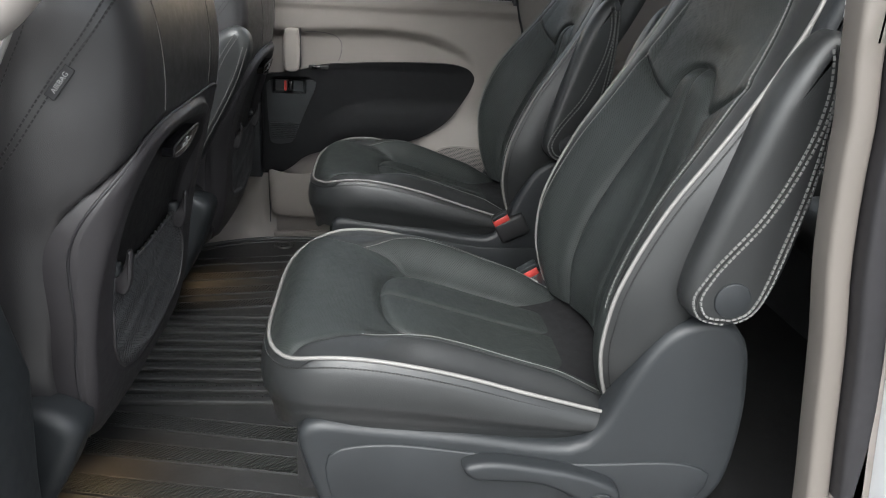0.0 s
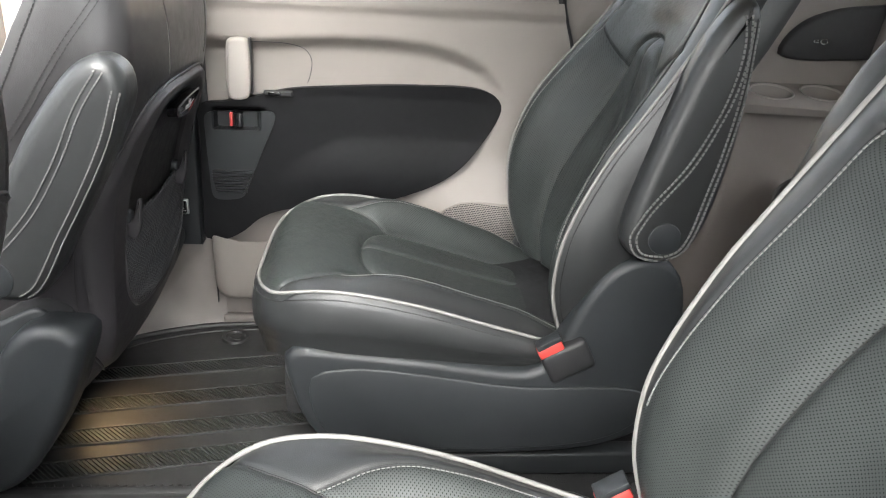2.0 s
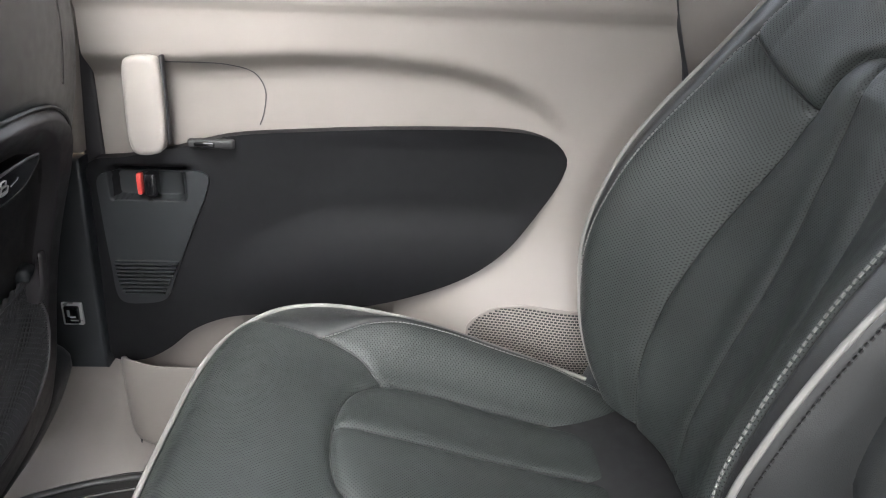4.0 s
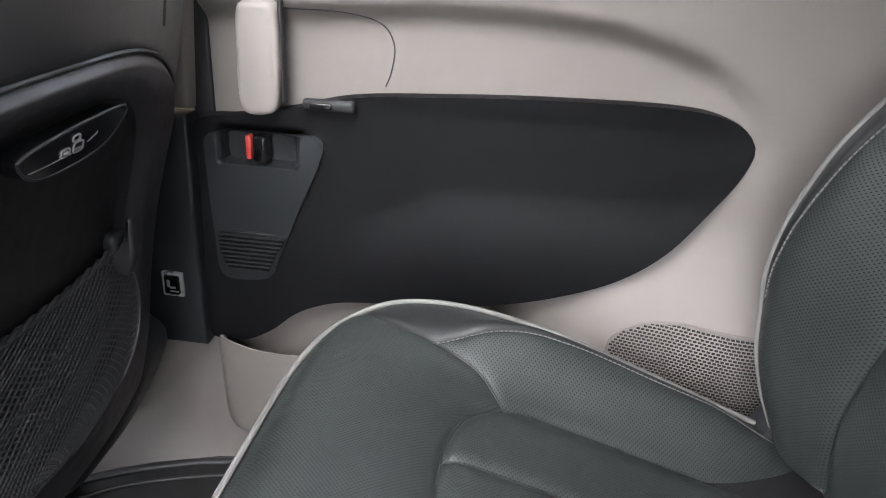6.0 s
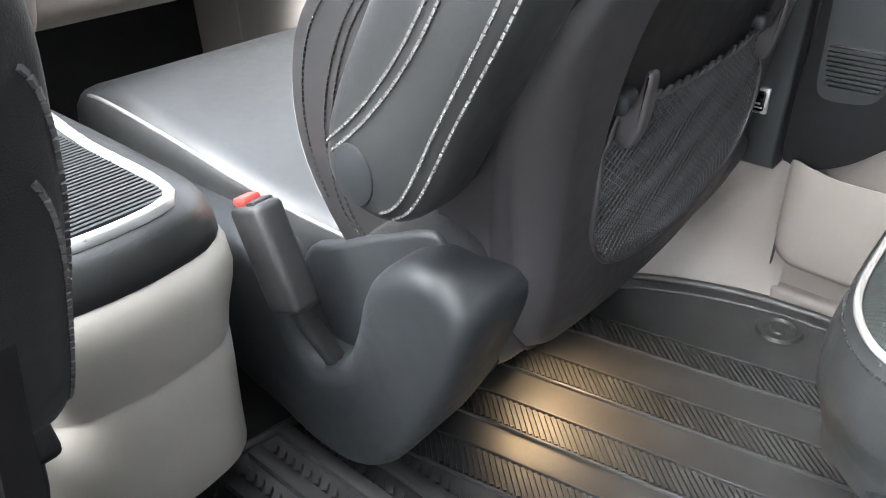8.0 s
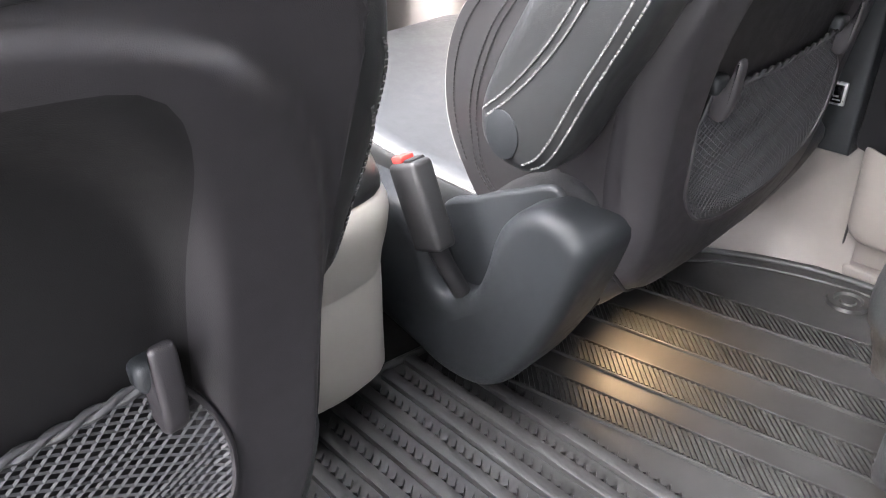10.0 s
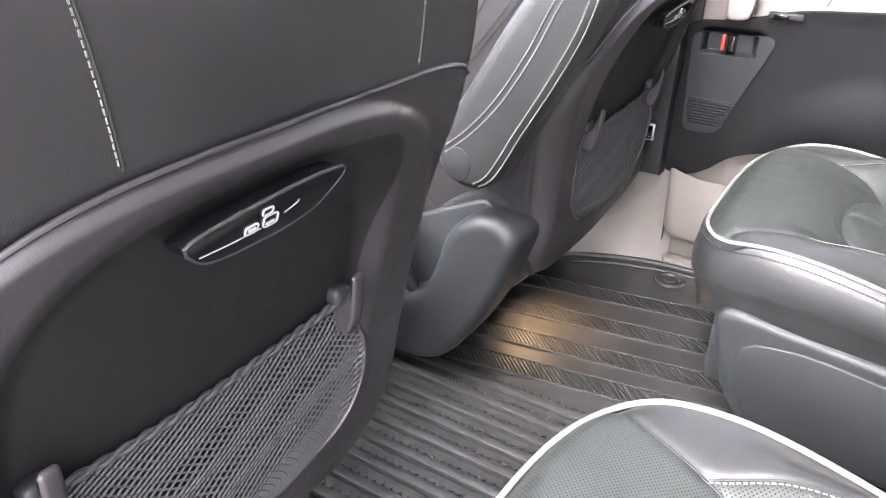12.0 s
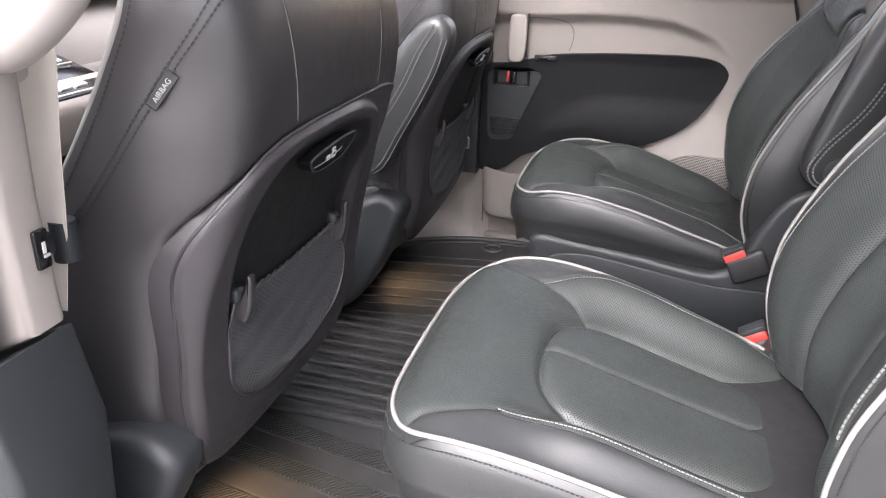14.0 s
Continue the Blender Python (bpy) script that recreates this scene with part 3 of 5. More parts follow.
    part("release_button", rounded_box((0.703, cy + s * 0.265, 0.306), (0.020, 0.0245, 0.046), 0.004, 2, Euler((0, radians(58), 0)).to_matrix()), RED, buckle, "red release button")
    part("latch_plate", rounded_box((0.698, cy + s * 0.265, 0.320), (0.010, 0.0255, 0.046), 0.002, 2, Euler((0, radians(58), 0)).to_matrix()), PLASTIC, buckle)
    # fore-and-aft lever on the outboard side
    s = -inboard
    lever = resample([(0.495, 0.237), (0.53, 0.247), (0.62, 0.236), (0.705, 0.214), (0.745, 0.190), (0.742, 0.152), (0.715, 0.138), (0.690, 0.150), (0.672, 0.178), (0.62, 0.205), (0.55, 0.212), (0.51, 0.217)], 60, True)
    lev = part("recline_lever", slab(lever, cy + s * 0.258, cy + s * 0.292, 0.009, 3), PLASTIC, seat, "charcoal plastic seat lever", sharp=60)
    disc = [(0.716 + 0.024 * math.cos(a), 0.168 + 0.024 * math.sin(a)) for a in np.linspace(0, 2 * math.pi, 33)[:-1]]
    part("lever_cap", slab(disc, cy + s * 0.29, cy + s * 0.2955, 0.002, 2), PLASTIC, lev)
    for ob in seat.children_recursive:
        co = np.zeros(len(ob.data.vertices) * 3, np.float32)
        ob.data.vertices.foreach_get("co", co)
        co[1::3] *= broad
        ob.data.vertices.foreach_set("co", co)
    return seat


# ---------------------------------------------------------------- front seats
fr_rear_x = spline([0.16, 0.19, 0.25, 0.32, 0.42, 0.50, 0.60, 0.665, 0.72, 0.80, 0.86, 0.92, 1.00, 1.10], [-0.115, -0.085, -0.048, -0.028, -0.014, 0.0, 0.028, 0.050, 0.062, 0.070, 0.066, 0.052, 0.020, -0.03])
fr_half = spline([0.16, 0.22, 0.32, 0.45, 0.60, 0.75, 0.90, 1.00, 1.10], [0.235, 0.255, 0.268, 0.283, 0.299, 0.303, 0.280, 0.245, 0.18])
fr_depth = spline([0.16, 0.28, 0.34, 0.42, 0.49, 0.55, 0.62, 0.70, 0.80, 0.88, 1.0, 1.1], [0.20, 0.225, 0.268, 0.300, 0.302, 0.288, 0.245, 0.215, 0.175, 0.135, 0.115, 0.09])


taper = spline([0.16, 0.50, 0.60, 0.70, 0.79, 0.90, 1.10], [0.0, 0.0, 0.05, 0.10, 0.128, 0.11, 0.08])


def flank(z, u, slim):
    """Half width of a front seat; slim: how far its outboard shoulder tapers."""
    return fr_half(z) * np.where(u > 0, 1.0, 1.0 - slim * taper(z))


def seat_rear(u, z, crisp, slim, cap=1.0):
    """Rear face of a front seat; u towards the car's middle, crisp: width of that side's rounding."""
    h = flank(z, u, slim)
    wide = np.where(u > 0, crisp, 0.050 + 0.32 * slim * taper(z))
    bend = np.where(u > 0, 0.32 - (0.050 - crisp) * 9, 0.32)
    roll = np.clip((np.abs(u) - (h - wide)) / wide, 0, cap)
    return fr_rear_x(z) - bend * u ** 2 - (fr_depth(z) - 0.05) * (0.25 * roll ** 1.5 + 0.75 * roll ** 4)


def panel_edge(v, z, cz, w, h, p):
    """1 on the outline of a rounded field, below 1 inside it."""
    v = v / (1 + 0.25 * (z - 0.445))
    return (np.abs(v / w) ** p + np.abs((z - cz) / h) ** p) ** (1 / p)


def front_seat(cy, s, reach, label, crisp=0.050, bulge=0.338, slim=0.0):
    """s: +1 where the car's middle lies towards +y; bulge: reach of the inboard side cover."""
    def rear_face(v, z):
        return seat_rear(np.asarray(v, float) * s, np.asarray(z, float), crisp, slim)

    def half(z, q):
        return float(flank(z, q * s, slim))

    seat = thing("front_seat", (-0.35, cy, 0.0), label, "car seat", "front seats")
    # backrest: closed rings, rear half then front half
    nz, nv = 120, 60
    rows = []
    for z in np.linspace(0.17, 1.10, nz):
        v = np.linspace(-half(z, -1), half(z, 1), nv)
        rear = rear_face(v, np.full(nv, z))
        rear = rear - 0.034 * step(1.0, 0.94, panel_edge(v, np.full(nv, z), 0.445, 0.270, 0.270, 3.2))
        ab = np.abs(v) / flank(np.full(nv, z), v * s, slim)
        bol = np.sin(np.pi * np.clip((ab - 0.40) / 0.72, 0, 1))
        front = fr_rear_x(z) - 0.105 - (fr_depth(z) - 0.118) * bol
        front = np.minimum(front, rear - 0.012)
        rows.append(np.vstack([np.column_stack([rear, cy + v, np.full(nv, z)]), np.column_stack([front[::-1], cy + v[::-1], np.full(nv, z)])]))
    V = np.vstack(rows)
    F = grid_faces(nz, 2 * nv, False, True) + [tuple(range(2 * nv)), tuple((nz - 1) * 2 * nv + i for i in range(2 * nv))]
    mesh("backrest", V, F, LEATHER_BACK, seat, "black leather backrest with pale stitching", sharp=75)
    for q in (-1, 1):
        zz = np.linspace(0.722, 1.05, 60)
        vs = [0.192 if q > 0 else -0.097 - 0.15 * (z - 0.72) for z in zz]
        st = [(float(rear_face(v, z)) + 0.0005, cy + v, z) for v, z in zip(vs, zz)]
        tube("back_seam", [(x - 0.0004, y + 0.0022, z) for x, y, z in st], 0.0012, THREAD_DARK, seat, sides=5)
        stitches("seam_stitching", st, seat, THREAD_GREY, 0.0052, 0.0036, 0.0011)
        side = resample([(0.060, 0.93), (0.026, 0.86), (-0.023, 0.79), (-0.050, 0.75), (-0.090, 0.69), (-0.145, 0.62), (-0.208, 0.545), (-0.248, 0.46), (-0.254, 0.40), (-0.246, 0.352), (-0.222, 0.321)], 110)
        vs = np.linspace(0.16, 0.300, 120)
        for off in (0.0, 0.010) if q == -s or crisp > 0.03 else ():
            pts = []
            for x, z in side:
                w = np.minimum(vs, half(z, q))
                prof = rear_face(q * w, np.full(120, z))
                vv = float(np.interp(-(x - off), -prof, w))
                pts.append((x - off + 0.0004, cy + q * (vv + 0.0006), z))
            stitches("side_stitching", pts, seat, THREAD_DARK, 0.0072, 0.0048, 0.0022 if q == -s else 0.0014)
            if q == -s and off == 0.0:
                spot = min(pts, key=lambda p: abs(p[2] - 0.785))
        tube("piping", [(fr_rear_x(z) - fr_depth(z) + 0.012, cy + q * (half(z, q) - 0.006), z) for z in np.linspace(0.36, 1.02, 60)], 0.0052, PIPING, seat, "pale grey piping")
        stitches("front_stitching", [(fr_rear_x(z) - fr_depth(z) + 0.026, cy + q * (half(z, q) + 0.0004), z) for z in np.linspace(0.36, 1.02, 60)], seat, THREAD_DARK, 0.0072, 0.0048, 0.0016)
    # hard panel with a recess
    n, nr = 120, 60
    th = np.linspace(0, 2 * math.pi, n, endpoint=False)
    c, sn = np.cos(th), np.sin(th)
    p = np.where((c * s > 0) & (sn > 0), 9.0, 3.2) if crisp < 0.03 else 3.2
    rad = (np.abs(c) ** p + np.abs(sn) ** p) ** (-1 / p)
    broad = np.where(c * s > 0, 0.270 + (0.050 - crisp) * 0.75, 0.270 - 0.014 * slim)
    out = np.column_stack([broad * rad * c * (1 + 0.25 * 0.270 * rad * sn), 0.445 + 0.270 * rad * sn])

    def skin(v, z):
        x = seat_rear(v * s, z, crisp, slim, 0.5) + 0.011
        e = panel_edge(v, z, 0.490, 0.194, 0.206, 3.0)
        x = x - 0.024 * step(1.02, 0.84, e)
        x = x - 0.010 * step(0.95, 1.0, panel_edge(v, z, 0.445, 0.270, 0.270, 3.2))
        return x
    inn = np.column_stack([0.176 * rad * c, 0.490 + 0.188 * rad * sn])
    inn[:, 0] *= 1 + 0.25 * (inn[:, 1] - 0.445)
    loops = [out] + [out * (1 - k) + inn * k for k in np.linspace(0, 1, 40)]
    V = []
    for k, lp in enumerate(loops):
        x = skin(lp[:, 0], lp[:, 1]) - (0.060 if k == 0 else 0.0)
        V += [(a, cy + b[0], b[1]) for a, b in zip(x, lp)]
    panel = mesh("back_panel", V, grid_faces(len(loops), n, False, True), SEAT_PANEL, seat, "charcoal grained plastic back panel", sharp=32)
    # dark tube round the panel, standing in for the shadow line at its edge
    gap = [(float(rear_face(b[0], b[1])) + 0.002, cy + b[0], b[1]) for b in out]
    tube("panel_gap", gap, 0.0025, SEAL, panel, closed=True, sides=6)
    # recess floor: its darker colour paints in the shade
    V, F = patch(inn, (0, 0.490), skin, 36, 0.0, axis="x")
    mesh("pocket_recess", V + np.array([0, cy, 0]), F, RECESS_SHADE, panel, "recess behind the mesh pocket, its shade put into a darker colour", sharp=60)
    # gloss plate with white pictogram
    plate = np.array([(-0.066, 0.660), (0.088, 0.666), (0.072, 0.650), (0.052, 0.640), (-0.045, 0.640), (-0.060, 0.650)])

    def on(v, z, d):
        return (float(rear_face(np.array([v]), np.array([z]))[0]) + d, cy + v, z)
    lp = resample(plate, 48, True)
    V, F = patch(lp, (0.0, 0.655), lambda v, z: rear_face(v, z) + 0.015, 6, -0.02, axis="x")
    mesh("badge_plate", V + np.array([0, cy, 0]), F, GLOSS_BLACK, panel, "gloss black plate with white seat pictogram")
    tube("badge_rim", [on(a, b, 0.0140) for a, b in lp], 0.0016, SEAT_PANEL, panel, closed=True, sides=6)
    tube("badge_line", [on(a, b, 0.0155) for a, b in ((-0.054, 0.648), (-0.03, 0.6475), (0.0, 0.648))], 0.0004, WHITE_INK, panel)
    tube("badge_line", [on(a, b, 0.0155) for a, b in ((0.022, 0.652), (0.035, 0.6555), (0.036, 0.6575))], 0.0004, WHITE_INK, panel)
    for a, b, w, h in ((-0.010, 0.6515, 0.006, 0.0032), (0.008, 0.6520, 0.007, 0.0045), (0.004, 0.6605, 0.005, 0.0026)):
        ring = [on(a + w * math.copysign(abs(math.cos(t)) ** 0.5, math.cos(t)), b + h * math.copysign(abs(math.sin(t)) ** 0.5, math.sin(t)), 0.0157) for t in np.linspace(0, 2 * math.pi, 25)[:-1]]
        tube("badge_mark", ring, 0.0008, WHITE_INK, panel, closed=True, sides=6)
    tube("badge_mark", [on(-0.013, 0.6515, 0.0157), on(-0.007, 0.6515, 0.0157)], 0.0016, WHITE_INK, panel, sides=6)
    tube("badge_mark", [on(0.004, 0.6500, 0.0157), on(0.012, 0.6500, 0.0157)], 0.0012, WHITE_INK, panel, sides=6)
    # hooks and net
    for q in (-1, 1):
        v = q * 0.156
        x0 = float(rear_face(np.array([v]), np.array([0.49]))[0])
        prof = [(x0 - 0.024, 0.474), (x0 - 0.004, 0.456), (x0 + 0.007, 0.454), (x0 + 0.016, 0.470), (x0 + 0.021, 0.500), (x0 + 0.021, 0.523), (x0 + 0.017, 0.525), (x0 + 0.012, 0.508), (x0 + 0.005, 0.492), (x0 - 0.004, 0.487), (x0 - 0.024, 0.492)]
        part("bag_hook", slab(resample(prof, 50, True), cy + v - 0.008, cy + v + 0.008, 0.004, 3), SEAT_PANEL, panel, "black plastic bag hook", sharp=60)
        part("hook_mount", rounded_box((x0 - 0.006, cy + v, 0.493), (0.02, 0.026, 0.022), 0.007), PLASTIC, panel)
    top, bot = 0.487, 0.296
    net_half = spline([0.296, 0.302, 0.315, 0.335, 0.365, 0.405, 0.45, 0.487], [0.070, 0.098, 0.132, 0.160, 0.181, 0.188, 0.180, 0.160])

    def net_pos(a, t):
        """a: -1..1 across, t: 0 at the top, 1 at the bottom."""
        z = top - (top - bot) * t - 0.008 * (1 - a * a) * (1 - t)
        v = a * float(net_half(top - (top - bot) * t))
        dish = 0.007 * math.sin(math.pi * min(1, t + 0.15)) * (1 - a * a)
        e = float(seat_rear(np.array([v * s]), np.array([z]), crisp, slim, 0.5)[0])
        ripple = 0.0016 * math.sin(7 * a + 24 * t) * (1 - t) * t * 4
        floor_x = float(skin(np.array([v]), np.array([z]))[0]) + 0.002
        return (max(floor_x, e + 0.0095 - dish + ripple - 0.013 * max(0.0, 1 - t / 0.4)), cy + v, z)
    na, nt = 31, 25
    pieces = []
    for i in range(nt):
        for j in range(na):
            a0, a1 = -1 + 2 * j / na, -1 + 2 * (j + 1) / na
            am = (a0 + a1) / 2
            t0, t1, tm = i / nt, (i + 1) / nt, (i + 0.5) / nt
            P = [net_pos(am, t0), net_pos(a1, tm), net_pos(am, t1), net_pos(a0, tm)]
            for k in range(4):
                pieces.append(tube_data([P[k], P[(k + 1) % 4]], 0.0011, 3, cap=False))
    V, F = join(pieces)
    tagged(mesh("mesh_pocket", V, F, NET, panel, "stretched black mesh pocket", fix=False), kind="stuff")
    cord = [net_pos(a, 0.0) for a in np.linspace(-1, 1, 60)]
    for ph in (0, math.pi):
        tube("pocket_cord", [(x + 0.0022 * math.cos(i * 0.9 + ph), y, z + 0.0022 * math.sin(i * 0.9 + ph)) for i, (x, y, z) in enumerate(cord)], 0.0026, NET, panel, sides=6)
    tube("pocket_hem", [net_pos(-1, t) for t in np.linspace(0, 1, 30)] + [net_pos(a, 1) for a in np.linspace(-1, 1, 20)[1:-1]] + [net_pos(1, t) for t in np.linspace(1, 0, 30)], 0.0024, SEAT_PANEL, panel, sides=6)
    # cushion, base covers
    prof = resample([(-0.16, 0.20), (-0.12, 0.27), (-0.20, 0.318), (-0.40, 0.325), (-0.62, 0.350), (-0.80, 0.362), (-0.875, 0.335), (-0.885, 0.28), (-0.85, 0.22), (-0.60, 0.17), (-0.35, 0.16)], 70, True)
    part("cushion", slab(prof, cy - 0.265, cy + 0.265, 0.035, 5), LEATHER, seat, "black leather seat cushion", sharp=75)
    for q in (-1, 1):
        edge = resample([(-0.22, cy + q * 0.258, 0.308), (-0.40, cy + q * 0.258, 0.314), (-0.62, cy + q * 0.258, 0.339), (-0.80, cy + q * 0.256, 0.350), (-0.872, cy + q * 0.245, 0.330)], 40)
        tube("cushion_piping", edge, 0.0028, PIPING, seat, "pale grey piping")
    tube("cushion_seam", resample([(-0.26, cy - 0.12, 0.3225), (-0.42, cy - 0.125, 0.3265), (-0.50, cy - 0.08, 0.335), (-0.52, cy, 0.338), (-0.50, cy + 0.08, 0.335), (-0.42, cy + 0.125, 0.3265), (-0.26, cy + 0.12, 0.3225)], 60), 0.002, THREAD_DARK, seat)
    cover = resample([(-0.040, 0.300), (-0.085, 0.332), (-0.150, 0.330), (-0.215, 0.295), (-0.252, 0.268), (-0.272, 0.225), (-0.290, 0.172), (-0.318, 0.152), (-0.348, 0.166), (-0.372, 0.225), (-0.395, 0.275), (-0.44, 0.292),
                      (-0.70, 0.280), (-0.80, 0.250), (-0.80, 0.150), (-0.55, 0.100), (-0.34, 0.050), (-0.265, 0.016), (-0.205, 0.022), (-0.150, 0.085), (-0.100, 0.160), (-0.055, 0.245)], 120, True)
    band = resample([(-0.072, 0.325), (-0.082, 0.378), (-0.135, 0.392), (-0.225, 0.340), (-0.30, 0.22), (-0.20, 0.14), (-0.115, 0.17), (-0.085, 0.245)], 60, True)
    hump = resample([(-0.020, 0.338), (-0.048, 0.362), (-0.085, 0.371), (-0.125, 0.362), (-0.160, 0.342), (-0.182, 0.312), (-0.202, 0.250), (-0.226, 0.203), (-0.255, 0.182), (-0.285, 0.182),
                     (-0.302, 0.215), (-0.325, 0.262), (-0.36, 0.290), (-0.44, 0.292), (-0.70, 0.280), (-0.80, 0.250), (-0.80, 0.150), (-0.55, 0.100), (-0.36, 0.060), (-0.278, 0.040), (-0.205, 0.052),
                     (-0.140, 0.112), (-0.080, 0.195), (-0.044, 0.265)], 140, True)
    hump[:, 0] = np.where(hump[:, 0] > -0.16, -0.16 + (hump[:, 0] + 0.16) * 0.80, hump[:, 0])
    wall = resample([(-0.12, 0.375), (-0.19, 0.352), (-0.268, 0.312), (-0.32, 0.285), (-0.35, 0.16), (-0.30, 0.12), (-0.16, 0.15), (-0.12, 0.25)], 70, True)
    for q in (-1, 1):
        if q == s:
            part("side_cover", slab(hump, cy + q * 0.215, cy + q * bulge, 0.024, 5), PLASTIC, seat, "charcoal plastic seat side cover with buckle pocket", sharp=60)
            part("pocket_wall", slab(wall, cy + q * 0.20, cy + q * 0.279, 0.008, 3), PLASTIC, seat, sharp=60)
        else:
            part("side_cover", slab(cover, cy + q * 0.215, cy + q * 0.300, 0.026, 5), PLASTIC, seat, "charcoal plastic seat side cover", sharp=60)
        part("floor_rail", rounded_box((-0.54, cy + q * 0.21, 0.03), (0.50, 0.05, 0.06), 0.008), PLASTIC_DARK, seat)
    part("seat_base", rounded_box((-0.45, cy, 0.135), (0.50, 0.42, 0.13), 0.02), PLASTIC_DARK, seat)
    for q in (s,):
        part("hinge_band", slab(band, cy + q * 0.20, cy + q * 0.272, 0.012, 3), CARPET, seat, "black cloth hinge band", sharp=60)
    # inboard armrest, folded up
    arm_loop = resample([(-0.178, 0.485), (-0.176, 0.450), (-0.150, 0.428), (-0.110, 0.424), (-0.080, 0.440), (-0.030, 0.525), (0.015, 0.605), (0.050, 0.680), (0.070, 0.735), (0.064, 0.772), (0.038, 0.788), (0.004, 0.776),
                         (-0.060, 0.700), (-0.120, 0.600), (-0.158, 0.535)], 80, True)
    if slim:
        arm_loop = resample([(-0.178, 0.485), (-0.176, 0.450), (-0.150, 0.428), (-0.110, 0.424), (-0.080, 0.440), (-0.030, 0.525), (0.006, 0.600), (0.022, 0.655), (0.018, 0.688), (-0.008, 0.700), (-0.048, 0.690),
                             (-0.085, 0.655), (-0.125, 0.600), (-0.158, 0.535)], 80, True)
    arm = part("armrest", slab(arm_loop, cy + s * (reach - 0.080), cy + s * reach, 0.024, 5), LEATHER, seat, "padded black leather armrest folded up", sharp=70)
    disc = [(-0.137 + 0.022 * math.cos(a), 0.465 + 0.027 * math.sin(a)) for a in np.linspace(0, 2 * math.pi, 33)[:-1]]
    part("pivot_cap", slab(disc, cy + s * (reach - 0.006), cy + s * (reach + 0.0015), 0.0012, 2), PLASTIC, arm)
    line = resample([(0.045, 0.772), (0.010, 0.720), (-0.030, 0.640), (-0.075, 0.568), (-0.122, 0.515), (-0.166, 0.478)], 120)
    edge = resample([(0.062, 0.745), (0.040, 0.680), (0.006, 0.610), (-0.038, 0.532), (-0.085, 0.450), (-0.110, 0.432)], 120)
    for off in (0.0, 0.0085):
        for row in (line, edge):
            sewn = row + np.array([off, -0.5 * off]) - (0.006, -0.003)
            sewn = sewn[inside(sewn, arm_loop)]
            stitches("armrest_stitching", on_slab(sewn, arm_loop, cy + s * reach, s, 0.024), arm, THREAD_GREY, 0.0062, 0.0046, 0.0021)
    # sewn label on the outboard bolster
    q = -s
    tag = part("airbag_tag", rounded_box((0, 0, 0), (0.046, 0.0022, 0.014), 0.0008, 1), PLASTIC_DARK, seat, "small black woven label reading AIRBAG")
    tag.matrix_local = Matrix.Translation(Vector(spot) + Vector((0.004, q * 0.004, 0)) - Vector((-0.35, cy, 0))) @ Euler((radians(-8), radians(-52), radians(q * -28))).to_matrix().to_4x4() @ Matrix.Translation(Vector((-0.35, cy, 0)))
    words = bpy.data.curves.new("tag_text", "FONT")
    words.body, words.size, words.align_x, words.align_y, words.extrude = "AIRBAG", 0.0088, "CENTER", "CENTER", 0.0002
    wt = new("tag_text", words)
    words.materials.append(WHITE_INK)
    wt.parent = tag
    wt.matrix_local = Matrix.Translation(Vector((0, q * 0.0013, 0)) - Vector((-0.35, cy, 0))) @ Euler((radians(90), 0, radians(0 if q < 0 else 180))).to_matrix().to_4x4()
    # belt buckle stalk
    m = Euler((0, radians(-22), 0)).to_matrix()
    by = cy + s * 0.338
    stalk = part("belt_buckle", rounded_box((-0.2925, by, 0.317), (0.056, 0.034, 0.120), 0.008, 3, m), PLASTIC_DARK, seat, "black seat-belt buckle")
    part("release_button", rounded_box((-0.326, by, 0.372), (0.022, 0.022, 0.010), 0.003, 2, m), RED, stalk, "red release button")
    part("buckle_slot", rounded_box((-0.304, by, 0.377), (0.016, 0.024, 0.006), 0.002, 2, m), PLASTIC_DARK, stalk)
    tube("buckle_strap", [(-0.285, by, 0.285), (-0.268, by - s * 0.012, 0.235), (-0.255, by - s * 0.030, 0.185)], 0.013, PLASTIC_DARK, seat)
    return seat


# ---------------------------------------------------------------- the shell of the car
def setting(name, V, F, mat, label, sharp=45, fix=True):
    return tagged(mesh(name, V, F, mat, None, sharp=sharp, fix=fix), label, kind="structure")


def setting_bm(name, bm, mat, label, sharp=45):
    return tagged(part(name, bm, mat, None, sharp=sharp), label, kind="structure")


# ground outside
V, F = box_data((0, 0, -0.48), (400, 400, 0.1))
setting("ground", V, F, ASPHALT, "grey asphalt ground under the car")
# fence of the yard that the car stands in
FENCE = material("weathered_boards", (0.34, 0.25, 0.165), 0.8, bump=0.4, bump_scale=90, vary=0.25, vary_scale=3)
V, F = box_data((0, 3.6, 0.50), (60, 0.10, 1.9))
setting("wall_far", V, F, FENCE, "weathered wooden yard fence beyond the closed door")
# floor pan with carpet
setting_bm("floor", rounded_box((0.45, 0, -0.055), (3.7, 1.80, 0.10), 0.01), CARPET, "black carpeted car floor")
for s, nm in ((-1, "near"), (1, "far")):
    setting_bm("sill_outer_" + nm, rounded_box((0.3, s * 0.985, -0.14), (4.0, 0.09, 0.26), 0.03), PAINT, "white painted rocker panel")
# roof, with an assumed opening left in it to light the cabin
bm = bmesh.new()
